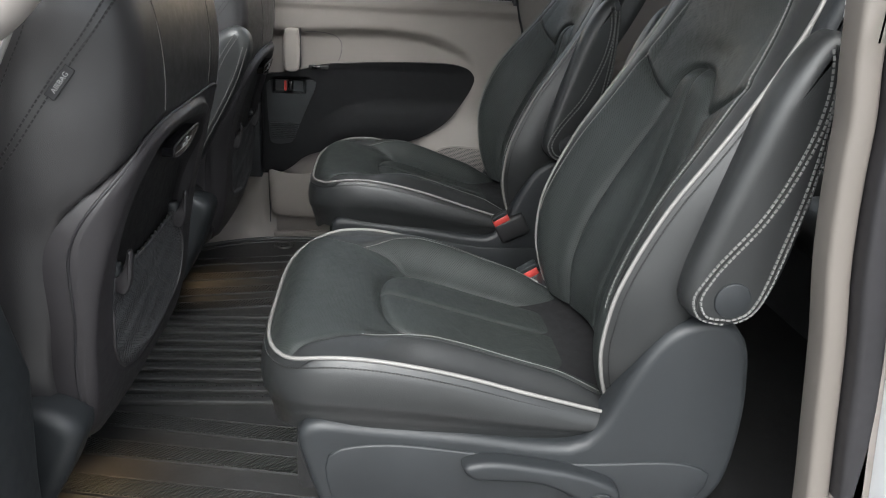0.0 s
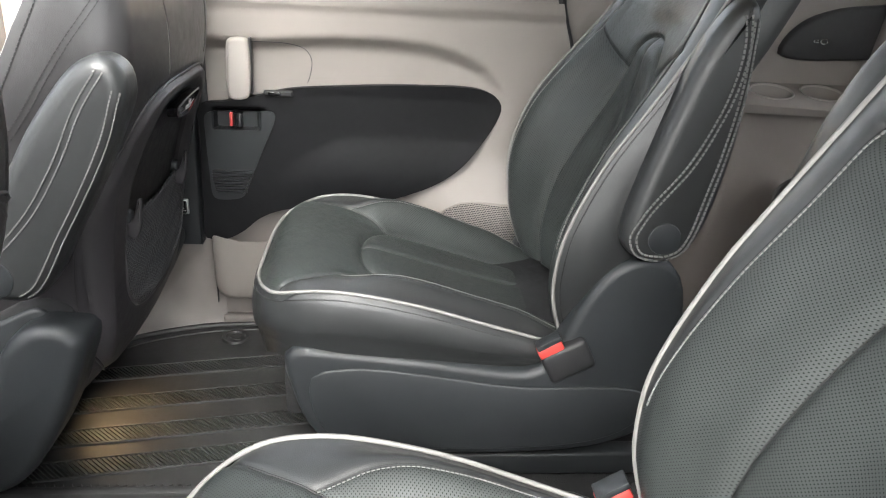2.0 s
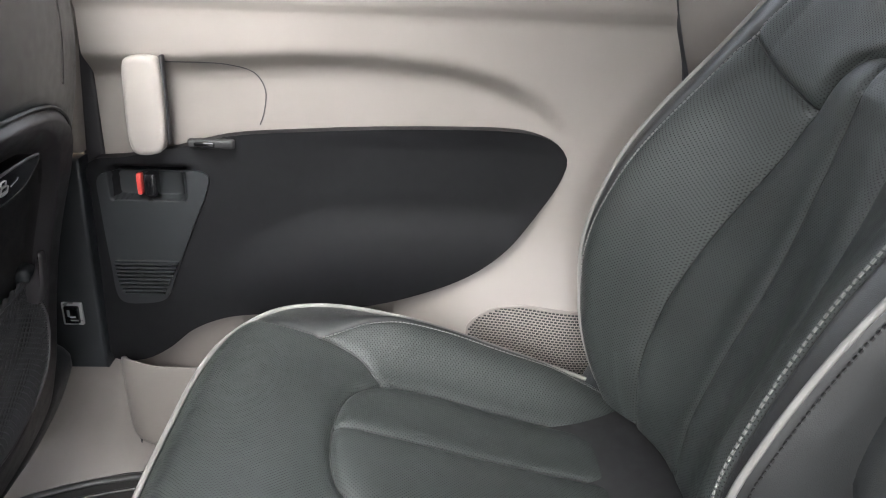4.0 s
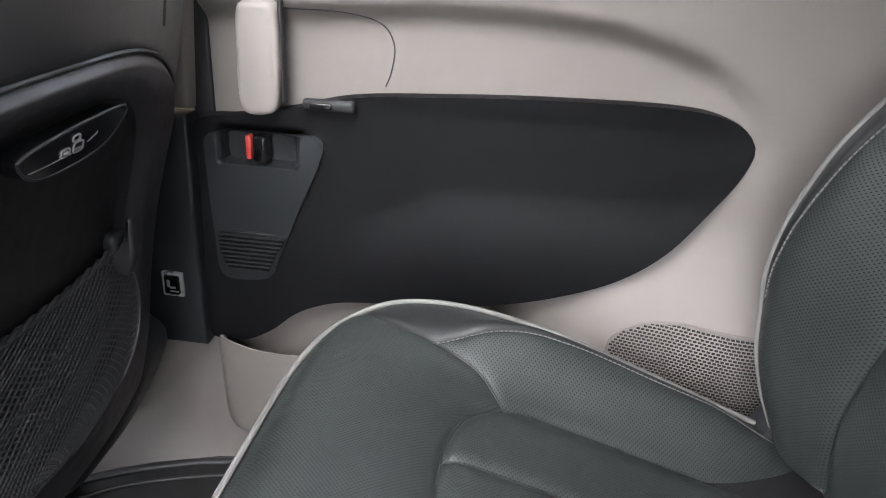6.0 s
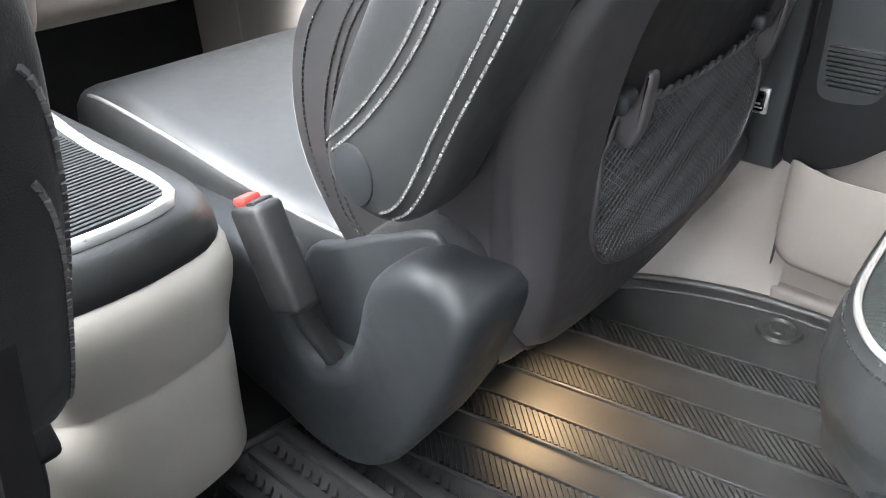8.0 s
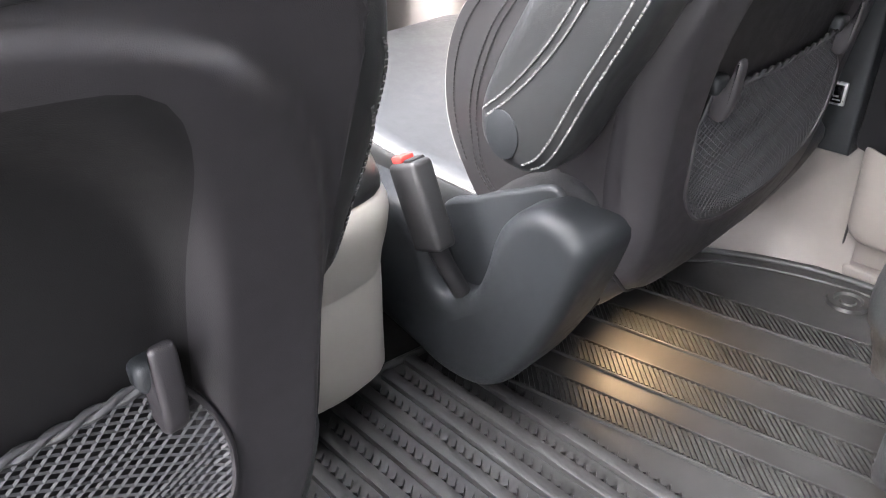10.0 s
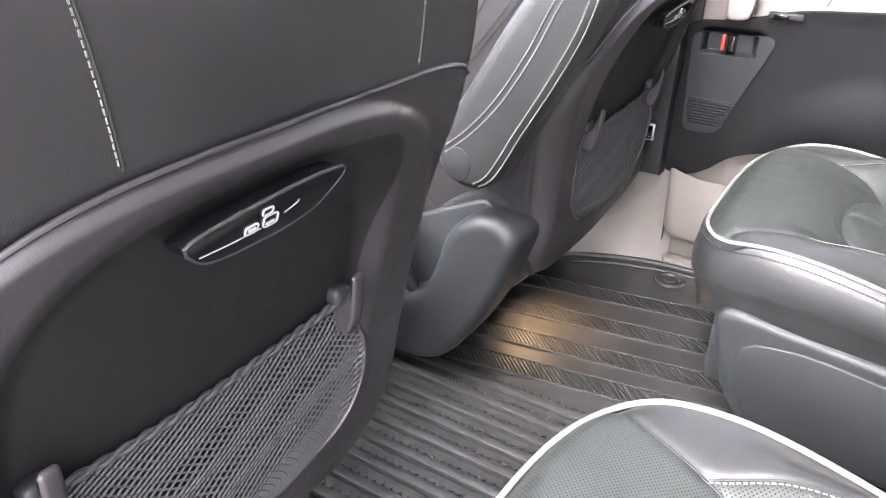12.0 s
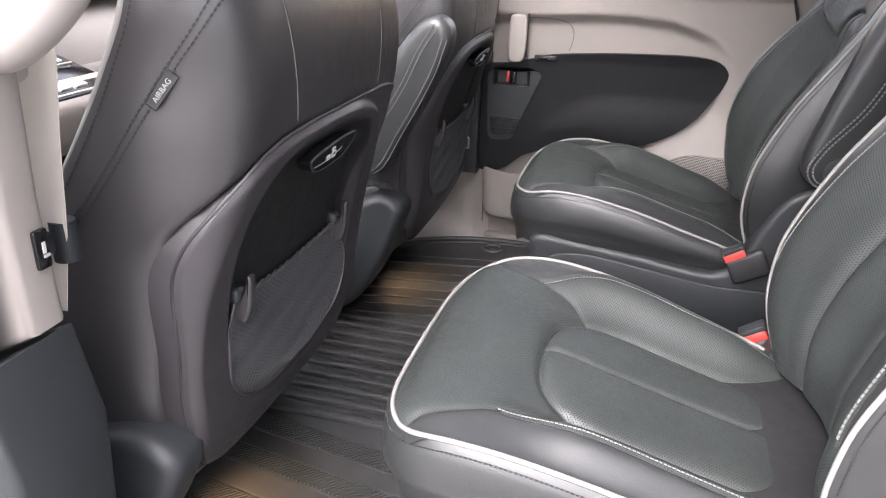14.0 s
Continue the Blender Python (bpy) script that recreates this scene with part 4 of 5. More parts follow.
for cx, cyy, sx, sy in ((-0.54, 0, 0.12, 1.62), (1.18, 0, 1.80, 1.62), (-0.10, 0.68, 0.76, 0.26), (-0.10, -0.68, 0.76, 0.26)):
    bb = rounded_box((cx, cyy, 1.30), (sx, sy, 0.05), 0.012)
    me = bpy.data.meshes.new("tmp")
    bb.to_mesh(me)
    bb.free()
    bm.from_mesh(me)
    bpy.data.meshes.remove(me)
setting_bm("ceiling", bm, HEADLINER, "pale cloth headliner over the cabin")
# unseen glass over that opening, added as a way in for sky light
V, F = box_data((-0.10, 0, 1.335), (0.78, 1.12, 0.005))
w = tagged(mesh("roof_window", V, F, GLASS, None), "unseen clear roof glass, added to let in light from above", kind="structure")
w.visible_shadow = False
for s, nm in ((-1, "near"), (1, "far")):
    tube_pts = [(-0.75, s * 0.80, 1.20), (-0.40, s * 0.81, 1.27), (0.6, s * 0.81, 1.28), (1.9, s * 0.80, 1.26)]
    V, F = tube_data(resample(tube_pts, 40), 0.055, 10)
    setting("roof_rail_" + nm, V, F, TRIM, "grey roof side trim")
    V, F = tube_data(resample([(-0.75, s * 0.80, 1.20), (-1.15, s * 0.83, 0.98), (-1.55, s * 0.85, 0.75)], 20), 0.05, 10)
    setting("a_pillar_" + nm, V, F, TRIM, "grey front pillar trim")
    V, F = tube_data(resample([(1.62, s * 0.84, 0.70), (1.66, s * 0.82, 1.0), (1.68, s * 0.80, 1.26)], 20), 0.07, 10)
    setting("d_pillar_" + nm, V, F, TRIM, "grey rear pillar trim")

# ---------------------------------------------------------------- far side: sliding door
k = 1.036


def far(x, z):
    return 0.455 + (x - 0.455) * k, 0.856 - (0.856 - z) * k


CREASE = np.array([far(*p) for p in [(0.02, 0.735), (0.14, 0.738), (0.30, 0.748), (0.40, 0.748), (0.512, 0.738), (0.575, 0.720), (0.630, 0.698), (0.668, 0.665), (0.692, 0.625)]])
INSERT = np.array([far(*p) for p in [(0.003, 0.587), (0.06, 0.598), (0.125, 0.611), (0.195, 0.628), (0.30, 0.637), (0.40, 0.643), (0.50, 0.646), (0.585, 0.646), (0.635, 0.640),
                                     (0.662, 0.628), (0.677, 0.606), (0.672, 0.580), (0.655, 0.545), (0.603, 0.471), (0.545, 0.424), (0.47, 0.390), (0.396, 0.369), (0.323, 0.358), (0.25, 0.353),
                                     (0.176, 0.345), (0.125, 0.325), (0.085, 0.292), (0.046, 0.272), (0.010, 0.270), (-0.003, 0.276), (-0.004, 0.33), (-0.001, 0.43), (0.001, 0.53)]])
door_edge = spline([0.0, 0.35, 0.55, 0.70, 0.745, 0.80, 0.90], [0.90, 0.88, 0.862, 0.842, 0.832, 0.815, 0.79])


def door_skin(x, z):
    crease = np.interp(x, CREASE[:, 0], CREASE[:, 1])
    dip = step(-0.006, 0.034, crease - z) * step(0.720, 0.575, x)
    y = 0.838 + 0.034 * dip
    y = y - 0.055 * step(0.50, 0.30, z) * step(0.42, 0.60, x)
    y = y + 0.010 * step(0.14, 0.02, z)
    y = y - 0.012 * step(0.79, 0.815, z)
    return y


sliding = thing("sliding_door_far", (0.4, 0.90, 0.0), "warm grey and black trim of a closed sliding door", "car door", kind="structure")
nx, nz = 130, 110
A, Zg = [q.ravel() for q in np.meshgrid(np.linspace(0, 1, nx), np.linspace(0.02, 0.835, nz), indexing="ij")]
X = 0.0 + A * (door_edge(Zg) - 0.0)
V = np.stack([X, door_skin(X, Zg), Zg], 1)
mesh("door_trim", V, grid_faces(nx, nz), TRIM, sliding, "warm grey grained upper door trim", sharp=70)
part("door_body", rounded_box((0.40, 0.925, 0.42), (0.86, 0.07, 0.86), 0.01), PAINT, sliding, "white painted door shell")
part("belt_ledge", rounded_box((0.40, 0.868, 0.832), (0.80, 0.062, 0.030), 0.012, 4), TRIM, sliding, "warm grey window ledge")
part("window_seal", rounded_box((0.40, 0.897, 0.852), (0.80, 0.012, 0.02), 0.004), SEAL, sliding)


def insert_skin(x, z):
    ledge = 0.375 + 0.095 * step(0.10, 0.34, x) + 0.004 * step(0.3, 0.6, x)
    y = 0.8415 - 0.004 * step(0.18, 0.08, x)
    y = y + 0.022 * step(0.062, 0.045, np.abs(x - 0.074)) * step(0.030, 0.018, np.abs(z - 0.548))
    bowl = step(0.13, 0.26, x) * step(0.70, 0.60, x)
    y = y + 0.007 * bowl * step(-0.012, 0.05, z - ledge) * step(0.655, 0.60, z)
    y = y - 0.005 * bowl * step(0.02, -0.05, z - ledge) * step(0.34, 0.42, z)
    return y


lp = resample(INSERT, 150, True)
V, F = patch(lp, (0.20, 0.47), insert_skin, 46, 0.022)
insert = mesh("dark_insert", V, F, PLASTIC_PANEL, sliding, "black grained armrest insert with a scooped pocket", sharp=60)
# latch plate, speaker grille
plate = resample([far(*p) for p in [(0.014, 0.566), (0.022, 0.573), (0.10, 0.576), (0.160, 0.578), (0.168, 0.570), (0.162, 0.545), (0.138, 0.49), (0.105, 0.41), (0.092, 0.381), (0.080, 0.374), (0.030, 0.372), (0.021, 0.380), (0.016, 0.44), (0.013, 0.52)]], 90, True)
def plate_skin(x, z):
    return 0.8345 + 0.019 * step(0.057, 0.046, np.abs(x - 0.069)) * step(0.0230, 0.0175, np.abs(z - 0.546))


V, F = patch(resample(plate, 150, True), (0.072, 0.535), plate_skin, 60, 0.006)
pl = mesh("latch_plate", V, F, PLASTIC, insert, "smooth charcoal latch plate with recessed latch")
part("latch_slider", rounded_box((0.075, 0.838, 0.548), (0.019, 0.022, 0.036), 0.005, 3), GLOSS_BLACK, pl)
part("lock_flag", rounded_box((0.0575, 0.840, 0.548), (0.007, 0.014, 0.032), 0.002, 2), RED, pl, "red lock flag")
slats = []
for i in range(9):
    z = 0.424 - i * 0.0064
    w0, w1 = 0.008 + (i / 8) ** 3 * 0.01, 0.103 - i * 0.0032
    slats.append(tuple(box_data(((w0 + w1) / 2, 0.8305, z), (w1 - w0, 0.008, 0.0027))))
V, F = join(slats)
tagged(mesh("speaker_slats", V, F, PLASTIC, pl, "ribbed black speaker grille"), kind="stuff")
part("speaker_recess", rounded_box((0.049, 0.8354, 0.400), (0.076, 0.004, 0.056), 0.0018, 2), PLASTIC_DARK, pl)
# pull handle and window switch
hand = resample([(far(*p)[0] + 0.009, far(*p)[1]) for p in [(0.066, 0.733), (0.074, 0.737), (0.106, 0.736), (0.110, 0.725), (0.108, 0.62), (0.102, 0.609), (0.070, 0.606), (0.063, 0.615), (0.061, 0.68)]], 60, True)
part("pull_handle", slab(hand, 0.846, 0.815, 0.009, 4), TRIM_LIGHT, sliding, "pale grey vertical pull handle", sharp=60)
# black strip that stands in for the shadow line beside the handle
part("handle_gap", rounded_box((0.1085, 0.836, 0.672), (0.005, 0.012, 0.125), 0.002), SEAL, sliding)
part("switch_plate", rounded_box((0.168, 0.829, 0.613), (0.066, 0.012, 0.014), 0.004), PLASTIC_DARK, sliding, "small black window switch")
part("window_switch", rounded_box((0.160, 0.824, 0.6135), (0.028, 0.010, 0.007), 0.002), GLOSS_BLACK, sliding)
panel_line = [far(*p) for p in [(0.12, 0.728), (0.20, 0.725), (0.235, 0.712), (0.248, 0.690), (0.244, 0.655), (0.238, 0.640)]]
L = resample(panel_line, 40)
tube("trim_seam", [(x, float(door_skin(np.array([x]), np.array([z]))[0]) - 0.0002, z) for x, z in L], 0.0009, SEAL, sliding)
# bottle holder
wall = []
plan = resample([(-0.006, 0.875), (-0.004, 0.840), (0.002, 0.818), (0.018, 0.807), (0.06, 0.802), (0.20, 0.797), (0.31, 0.803), (0.355, 0.825), (0.37, 0.87)], 70)
rim_z = 0.268 - 0.016 * step(0.808, 0.850, plan[:, 1]) * step(0.1, 0.02, plan[:, 0]) - 0.010 * step(0.0, 0.07, plan[:, 0]) + 0.034 * step(0.10, 0.30, plan[:, 0])
mid = np.array([0.18, 0.87])
for z, shrink in ((0.098, 0.55), (0.099, 0.80), (0.103, 0.90), (0.112, 0.955), (0.126, 0.982), (0.15, 0.992), (0.20, 1.0), (None, 1.005)):
    zz = rim_z - 0.004 if z is None else np.full(70, z)
    wall.append(np.column_stack([mid + (plan - mid) * shrink, zz]))
for dz, shrink in ((0.0, 0.998), (0.0, 0.975), (-0.004, 0.962), (-0.05, 0.955), (-0.13, 0.93)):
    wall.append(np.column_stack([mid + (plan - mid) * shrink, rim_z + dz]))
mesh("bottle_holder", np.vstack(wall), grid_faces(len(wall), 70), TRIM, sliding, "warm grey moulded bottle holder", sharp=50)
# lower speaker in the grey trim
slats = []
grille_left = spline([0.20, 0.25, 0.30, 0.335, 0.350, 0.360, 0.366], [0.575, 0.552, 0.546, 0.556, 0.576, 0.603, 0.640])
for i in range(38):
    z = 0.362 - i * 0.0043
    for x in np.arange(0.546 + (i % 2) * 0.0029, 0.79, 0.0058):
        if x - 0.004 < grille_left(z):
            continue
        y = float(door_skin(np.array([x]), np.array([z]))[0])
        slats.append(box_data((x, y - 0.0002, z), (0.0043, 0.0020, 0.0021)))
rim = [(float(grille_left(z)), z) for z in np.linspace(0.22, 0.3665, 40)] + [(x, 0.3668) for x in np.linspace(0.65, 0.80, 16)]
tube("grille_rim", [(x, float(door_skin(np.array([x]), np.array([z]))[0]), z) for x, z in rim], 0.0022, TRIM, sliding, sides=8)
V, F = join(slats)
tagged(mesh("grille_slots", V, F, PLASTIC_DARK, sliding, "slotted speaker grille in the grey trim", fix=False), kind="stuff")
# window panes and what closes the openings
for s, nm in ((1, "far"), (-1, "near")):
    V, F = box_data((0.40, s * 0.895, 1.045), (0.82, 0.004, 0.40))
    if s > 0:
        w = tagged(mesh("window_" + nm, V, F, GLASS, None), "clear sliding-door window glass", kind="structure")
        w.visible_shadow = False
    V, F = box_data((1.27, s * 0.885, 1.06), (0.72, 0.004, 0.34))
    w = tagged(mesh("quarter_window_" + nm, V, F, GLASS, None), "rear quarter window glass", kind="structure")
    w.visible_shadow = False
V, F = tube_data(resample([(0.795, 0.845, 0.91), (0.806, 0.848, 0.83), (0.826, 0.850, 0.76), (0.845, 0.846, 0.70), (0.862, 0.835, 0.58), (0.885, 0.82, 0.40), (0.90, 0.83, 0.1)], 50), 0.011, 8)
setting("door_seal_far", V, F, SEAL, "black rubber door seal")

# ---------------------------------------------------------------- far side: pillar, sill, quarter trim
low = [(-0.205, 0.232), (-0.030, 0.232), (-0.030, 0.30), (-0.028, 0.45), (-0.026, 0.583), (-0.19, 0.575), (-0.20, 0.40)]
setting_bm("pillar_trim_far", slab(low, 0.838, 0.91, 0.006, 3), PLASTIC, "charcoal lower pillar trim")
# thin black strip paints the shadow line of the door gap
setting_bm("door_gap_far", rounded_box((-0.009, 0.884, 0.15), (0.004, 0.020, 0.20), 0.0015), SEAL, "thin black strip standing for the shadow in the gap at the door's lower edge")
setting_bm("pillar_gap_far", rounded_box((-0.016, 0.885, 0.53), (0.030, 0.03, 0.58), 0.004), SEAL, "black door gap")
up = [(-0.19, 0.588), (-0.026, 0.588), (-0.018, 0.70), (-0.010, 0.80), (0.00, 1.25), (-0.13, 1.25), (-0.17, 0.85)]
setting_bm("pillar_upper_far", slab(up, 0.842, 0.91, 0.010, 3), TRIM, "warm grey upper pillar trim")
fold = thing("fold_button", (-0.071, 0.843, 0.333), "square seat-folding button on the pillar trim", "button")
part("bezel", rounded_box((-0.070, 0.836, 0.333), (0.032, 0.007, 0.039), 0.0028, 2), SILVER, fold, "silver bezel")
part("key", rounded_box((-0.070, 0.8325, 0.333), (0.023, 0.006, 0.030), 0.0024, 2), GLOSS_BLACK, fold)
V, F = join([box_data((-0.074, 0.8293, 0.336), (0.004, 0.001, 0.011)), box_data((-0.068, 0.8293, 0.330), (0.009, 0.001, 0.003)), box_data((-0.066, 0.8293, 0.324), (0.012, 0.001, 0.002))])
mesh("pictogram", V, F, WHITE_INK, fold)
# cove from pillar to sill
rows = []
xs = np.linspace(-0.42, 0.012, 60)
foot_y = np.interp(xs, [-0.42, -0.30, -0.205, -0.133, -0.038, 0.012], [0.70, 0.74, 0.785, 0.824, 0.857, 0.865])
top_y = 0.880 - 0.036 * step(-0.24, -0.19, xs) * step(-0.030, -0.075, xs)
for t in np.linspace(0, 1, 34):
    z = 0.006 + 0.234 * t
    block = step(0.02, 0.10, z - 0.045 - 0.10 * step(-0.16, -0.06, xs))
    y = top_y + (0.880 - top_y) * (1 - block) * 0.75
    rows.append(np.column_stack([xs, y + (foot_y - y) * (1 - t) ** 4.5, np.full(60, z)]))
rows.append(np.column_stack([xs, np.full(60, 0.90), np.full(60, 0.24)]))
setting("cove_far", np.vstack(rows), grid_faces(len(rows), 60), TRIM, "warm grey moulded pillar foot", sharp=70)
setting_bm("sill_far", rounded_box((0.62, 0.908, 0.012), (1.24, 0.090, 0.030), 0.010, 4), TRIM, "warm grey sill trim")
# quarter trim beside the third row
nx, nz = 60, 80
A, Zg = [q.ravel() for q in np.meshgrid(np.linspace(0.0, 1.0, nx), np.linspace(0.03, 0.92, nz), indexing="ij")]
X = door_edge(np.minimum(Zg, 0.9)) + 0.012 + A * (2.3 - 0.85)


def quarter_skin(x, z):
    y = 0.868 - 0.06 * step(0.655, 0.625, z) * step(1.05, 1.25, x)
    return y + 0.02 * step(0.80, 0.9, z)


V = np.stack([X, quarter_skin(X, Zg), Zg], 1)
setting("quarter_trim_far", V, grid_faces(nx, nz), TRIM, "warm grey rear quarter trim", sharp=60)
setting_bm("quarter_body_far", rounded_box((1.60, 0.94, 0.40), (1.46, 0.06, 0.90), 0.01), PAINT, "white painted rear quarter")
CUPS = (1.323, 1.448, 1.575)


def shelf_z(y):
    return 0.660 + 0.26 * (y - 0.818)


edge = resample([(1.12, 0.87), (1.16, 0.79), (1.26, 0.765), (1.9, 0.765), (1.95, 0.87)], 60, True)
bm = bmesh.new()
loops = [[bm.verts.new((x, y, shelf_z(y))) for x, y in edge]]
loops += [[bm.verts.new((cx + 0.050 * math.cos(a), 0.818 + 0.040 * math.sin(a), shelf_z(0.818 + 0.040 * math.sin(a)))) for a in np.linspace(0, 2 * math.pi, 33)[:-1]] for cx in CUPS]
rims = [[bm.edges.new((lp[i], lp[(i + 1) % len(lp)])) for i in range(len(lp))] for lp in loops]
bmesh.ops.triangle_fill(bm, edges=[e for r in rims for e in r], use_beauty=True)
rolled = [bm.verts.new((x, y - 0.006, shelf_z(y) - 0.008)) for x, y in edge]
under = [bm.verts.new((x, y - 0.002, 0.618)) for x, y in edge]
for hi, lo in ((loops[0], rolled), (rolled, under)):
    for i in range(len(hi)):
        bm.faces.new((hi[i], lo[i], lo[(i + 1) % len(lo)], hi[(i + 1) % len(hi)]))
setting_bm("quarter_deck_far", bm, TRIM, "warm grey side shelf with cup holders")
for x in CUPS:
    cup = thing("cup_holder", (x, 0.818, 0.660), "round moulded cup holder in the side shelf", "cup holder", "side shelf cup holders")
    wide = [(0.054, 0.6600), (0.053, 0.6625), (0.0505, 0.6625), (0.049, 0.658)]
    rings = [[(x + r * math.cos(a), 0.818 + 0.80 * r * math.sin(a), z + 0.208 * r * math.sin(a)) for a in np.linspace(0, 2 * math.pi, 33)[:-1]] for r, z in wide]
    mesh("rim", np.array(rings).reshape(-1, 3), grid_faces(4, 32, False, True), TRIM_LIGHT, cup)
    rings = [[(x + r * math.cos(a), 0.818 + 0.80 * r * math.sin(a), z + 0.208 * r * math.sin(a)) for a in np.linspace(0, 2 * math.pi, 33)[:-1]] for r, z in ((0.049, 0.658), (0.046, 0.642), (0.040, 0.636), (0.001, 0.636))]
    mesh("well", np.array(rings).reshape(-1, 3), grid_faces(4, 32, False, True), TRIM, cup, "deep moulded cup well")
hood = resample([(1.343, 0.742), (1.348, 0.772), (1.385, 0.815), (1.45, 0.845), (1.56, 0.862), (1.78, 0.868), (1.80, 0.742), (1.6, 0.738)], 70, True)
vent = thing("armrest_pod", (1.55, 0.86, 0.83), "gloss black side pod with charging sockets", "side pod")
part("pod", slab(hood, 0.875, 0.842, 0.008, 3), PLASTIC_DARK, vent, "black plastic pod", sharp=50)
for x in (1.418, 1.438):
    pts = [(x + (0.006 if x < 1.43 else 0.009) * math.cos(a), 0.8405, 0.777 + (0.003 if x < 1.43 else 0.006) * math.sin(a)) for a in np.linspace(0, 2 * math.pi, 17)[:-1]]
    tube("socket_rim", pts, 0.0012, CHROME, vent, closed=True, sides=6)

# ---------------------------------------------------------------- near side: open doorway
bp = [(-0.46, 0.02), (-0.075, 0.02), (-0.070, 0.30), (-0.060, 0.45), (-0.085, 0.560), (-0.20, 0.50), (-0.46, 0.50)]
setting_bm("pillar_trim_near", slab(bp, -0.845, -0.980, 0.010, 3), PLASTIC, "charcoal lower pillar trim by the open doorway")
bu = [(-0.30, 0.505), (-0.20, 0.505), (-0.0875, 0.565), (-0.092, 0.70), (-0.085, 0.85), (-0.06, 1.26), (-0.24, 1.26), (-0.27, 0.85)]
setting_bm("pillar_upper_near", slab(bu, -0.850, -0.905, 0.012, 4), TRIM, "pale grey upper pillar trim by the open doorway")
setting_bm("pillar_body_near", rounded_box((-0.20, -0.945, 0.45), (0.20, 0.05, 1.5), 0.02), PAINT, "white painted pillar")
setting_bm("front_door_trim_near", rounded_box((-0.95, -0.90, 0.40), (0.98, 0.07, 0.76), 0.02), TRIM, "warm grey front door trim")
grab = thing("grab_handle", (-0.05, -0.88, 0.86), "pale grey moulded grab handle on the pillar", "grab handle")
tube("handle_bar", resample([(-0.125, -0.842, 0.845), (-0.088, -0.868, 0.850), (-0.040, -0.885, 0.872), (0.000, -0.885, 0.910), (0.025, -0.880, 0.960), (0.045, -0.870, 1.06), (0.03, -0.85, 1.12)], 50),
     [0.026 + 0.004 * math.sin(i / 49 * math.pi) for i in range(50)], TRIM_LIGHT, grab, sides=16)
part("handle_mount", rounded_box((-0.118, -0.845, 0.845), (0.05, 0.035, 0.075), 0.014, 4), TRIM_LIGHT, grab, "pale moulded handle mount")
belt = thing("seat_belt", (-0.12, -0.84, 0.62), "beige seat-belt webbing hanging inside the pillar", "seat belt")
strap = [(-0.052, -0.800, 1.18), (-0.086, -0.795, 0.90), (-0.116, -0.790, 0.73), (-0.130, -0.788, 0.63), (-0.150, -0.788, 0.53)]
V, F = [], []
for x, y, z in resample(strap, 20):
    V += [(x - 0.046, y - 0.004, z), (x, y, z), (x, y + 0.0015, z), (x - 0.046, y - 0.0025, z)]
mesh("webbing", V, grid_faces(20, 4, False, True), WEBBING, belt)
guide = thing("belt_guide", (-0.124, -0.788, 0.623), "black plastic belt guide between pillar and seat", "belt guide")
part("arm", rounded_box((-0.168, -0.80, 0.618), (0.05, 0.075, 0.026), 0.010, 4), PLASTIC, guide)
tube("roller", [(-0.143, -0.778, 0.594), (-0.143, -0.778, 0.642)], 0.015, PLASTIC, guide, sides=16)
fb = thing("pillar_button", (-0.092, -0.905, 0.65), "black rocker button with white pictogram on the pillar", "button")
part("key", rounded_box((-0.0875, -0.868, 0.650), (0.006, 0.018, 0.042), 0.0025, 2), GLOSS_BLACK, fb)
V, F = join([box_data((-0.0838, -0.868, 0.652), (0.001, 0.004, 0.012)), box_data((-0.0838, -0.866, 0.643), (0.001, 0.008, 0.003))])
mesh("pictogram", V, F, WHITE_INK, fb)
# rear edge of the doorway: trim (darkened in colour for weaker light), seal, paint
edge = resample([(0.895, 0.98), (0.908, 0.865), (0.918, 0.80), (0.922, 0.735), (0.934, 0.62), (0.956, 0.50), (0.975, 0.37), (0.993, 0.245), (1.01, 0.10), (1.02, 0.03)], 60)
for nm, w0, w1, y0, y1, mt, lab in (("jamb_trim_near", 0.0, 0.034, -0.815, -0.86, JAMB_SHADED, "warm grey rear jamb trim, coloured darker for weaker light"), ("jamb_seal_near", 0.034, 0.072, -0.845, -0.885, SEAL, "black rubber jamb seal"),
                                    ("jamb_paint_near", 0.073, 0.40, -0.88, -0.93, PAINT, "white painted rear jamb")):
    loop = [(x + w0, z) for x, z in edge] + [(x + w1, z) for x, z in edge[::-1]]
    setting_bm(nm, slab(loop, y0, y1, 0.008, 3), mt, lab, sharp=50)
setting_bm("quarter_trim_near", rounded_box((1.65, -0.86, 0.46), (1.25, 0.05, 0.90), 0.015), TRIM, "warm grey rear quarter trim")
setting_bm("sill_near", rounded_box((0.45, -0.90, 0.0), (1.06, 0.13, 0.04), 0.012), TRIM, "warm grey entry sill")
setting_bm("front_sill_far", rounded_box((-1.03, 0.90, 0.40), (1.16, 0.07, 0.80), 0.02), TRIM, "warm grey front passenger door trim")
# closing walls: rear and front
setting_bm("tailgate", rounded_box((2.25, 0, 0.40), (0.08, 1.8, 0.95), 0.03), TRIM, "warm grey tailgate trim")
setting_bm("firewall", rounded_box((-1.58, 0, 0.22), (0.06, 1.8, 0.60), 0.02), CARPET, "black carpeted footwell wall")

# ---------------------------------------------------------------- things
second_row_seat(-0.449, 1, "black leather captain's chair with pale piping beside the open doorway", 0.0, 1.10).location.x += 0.005
second_row_seat(0.480, -1, "black leather captain's chair with pale piping beside the closed door", 1.0)
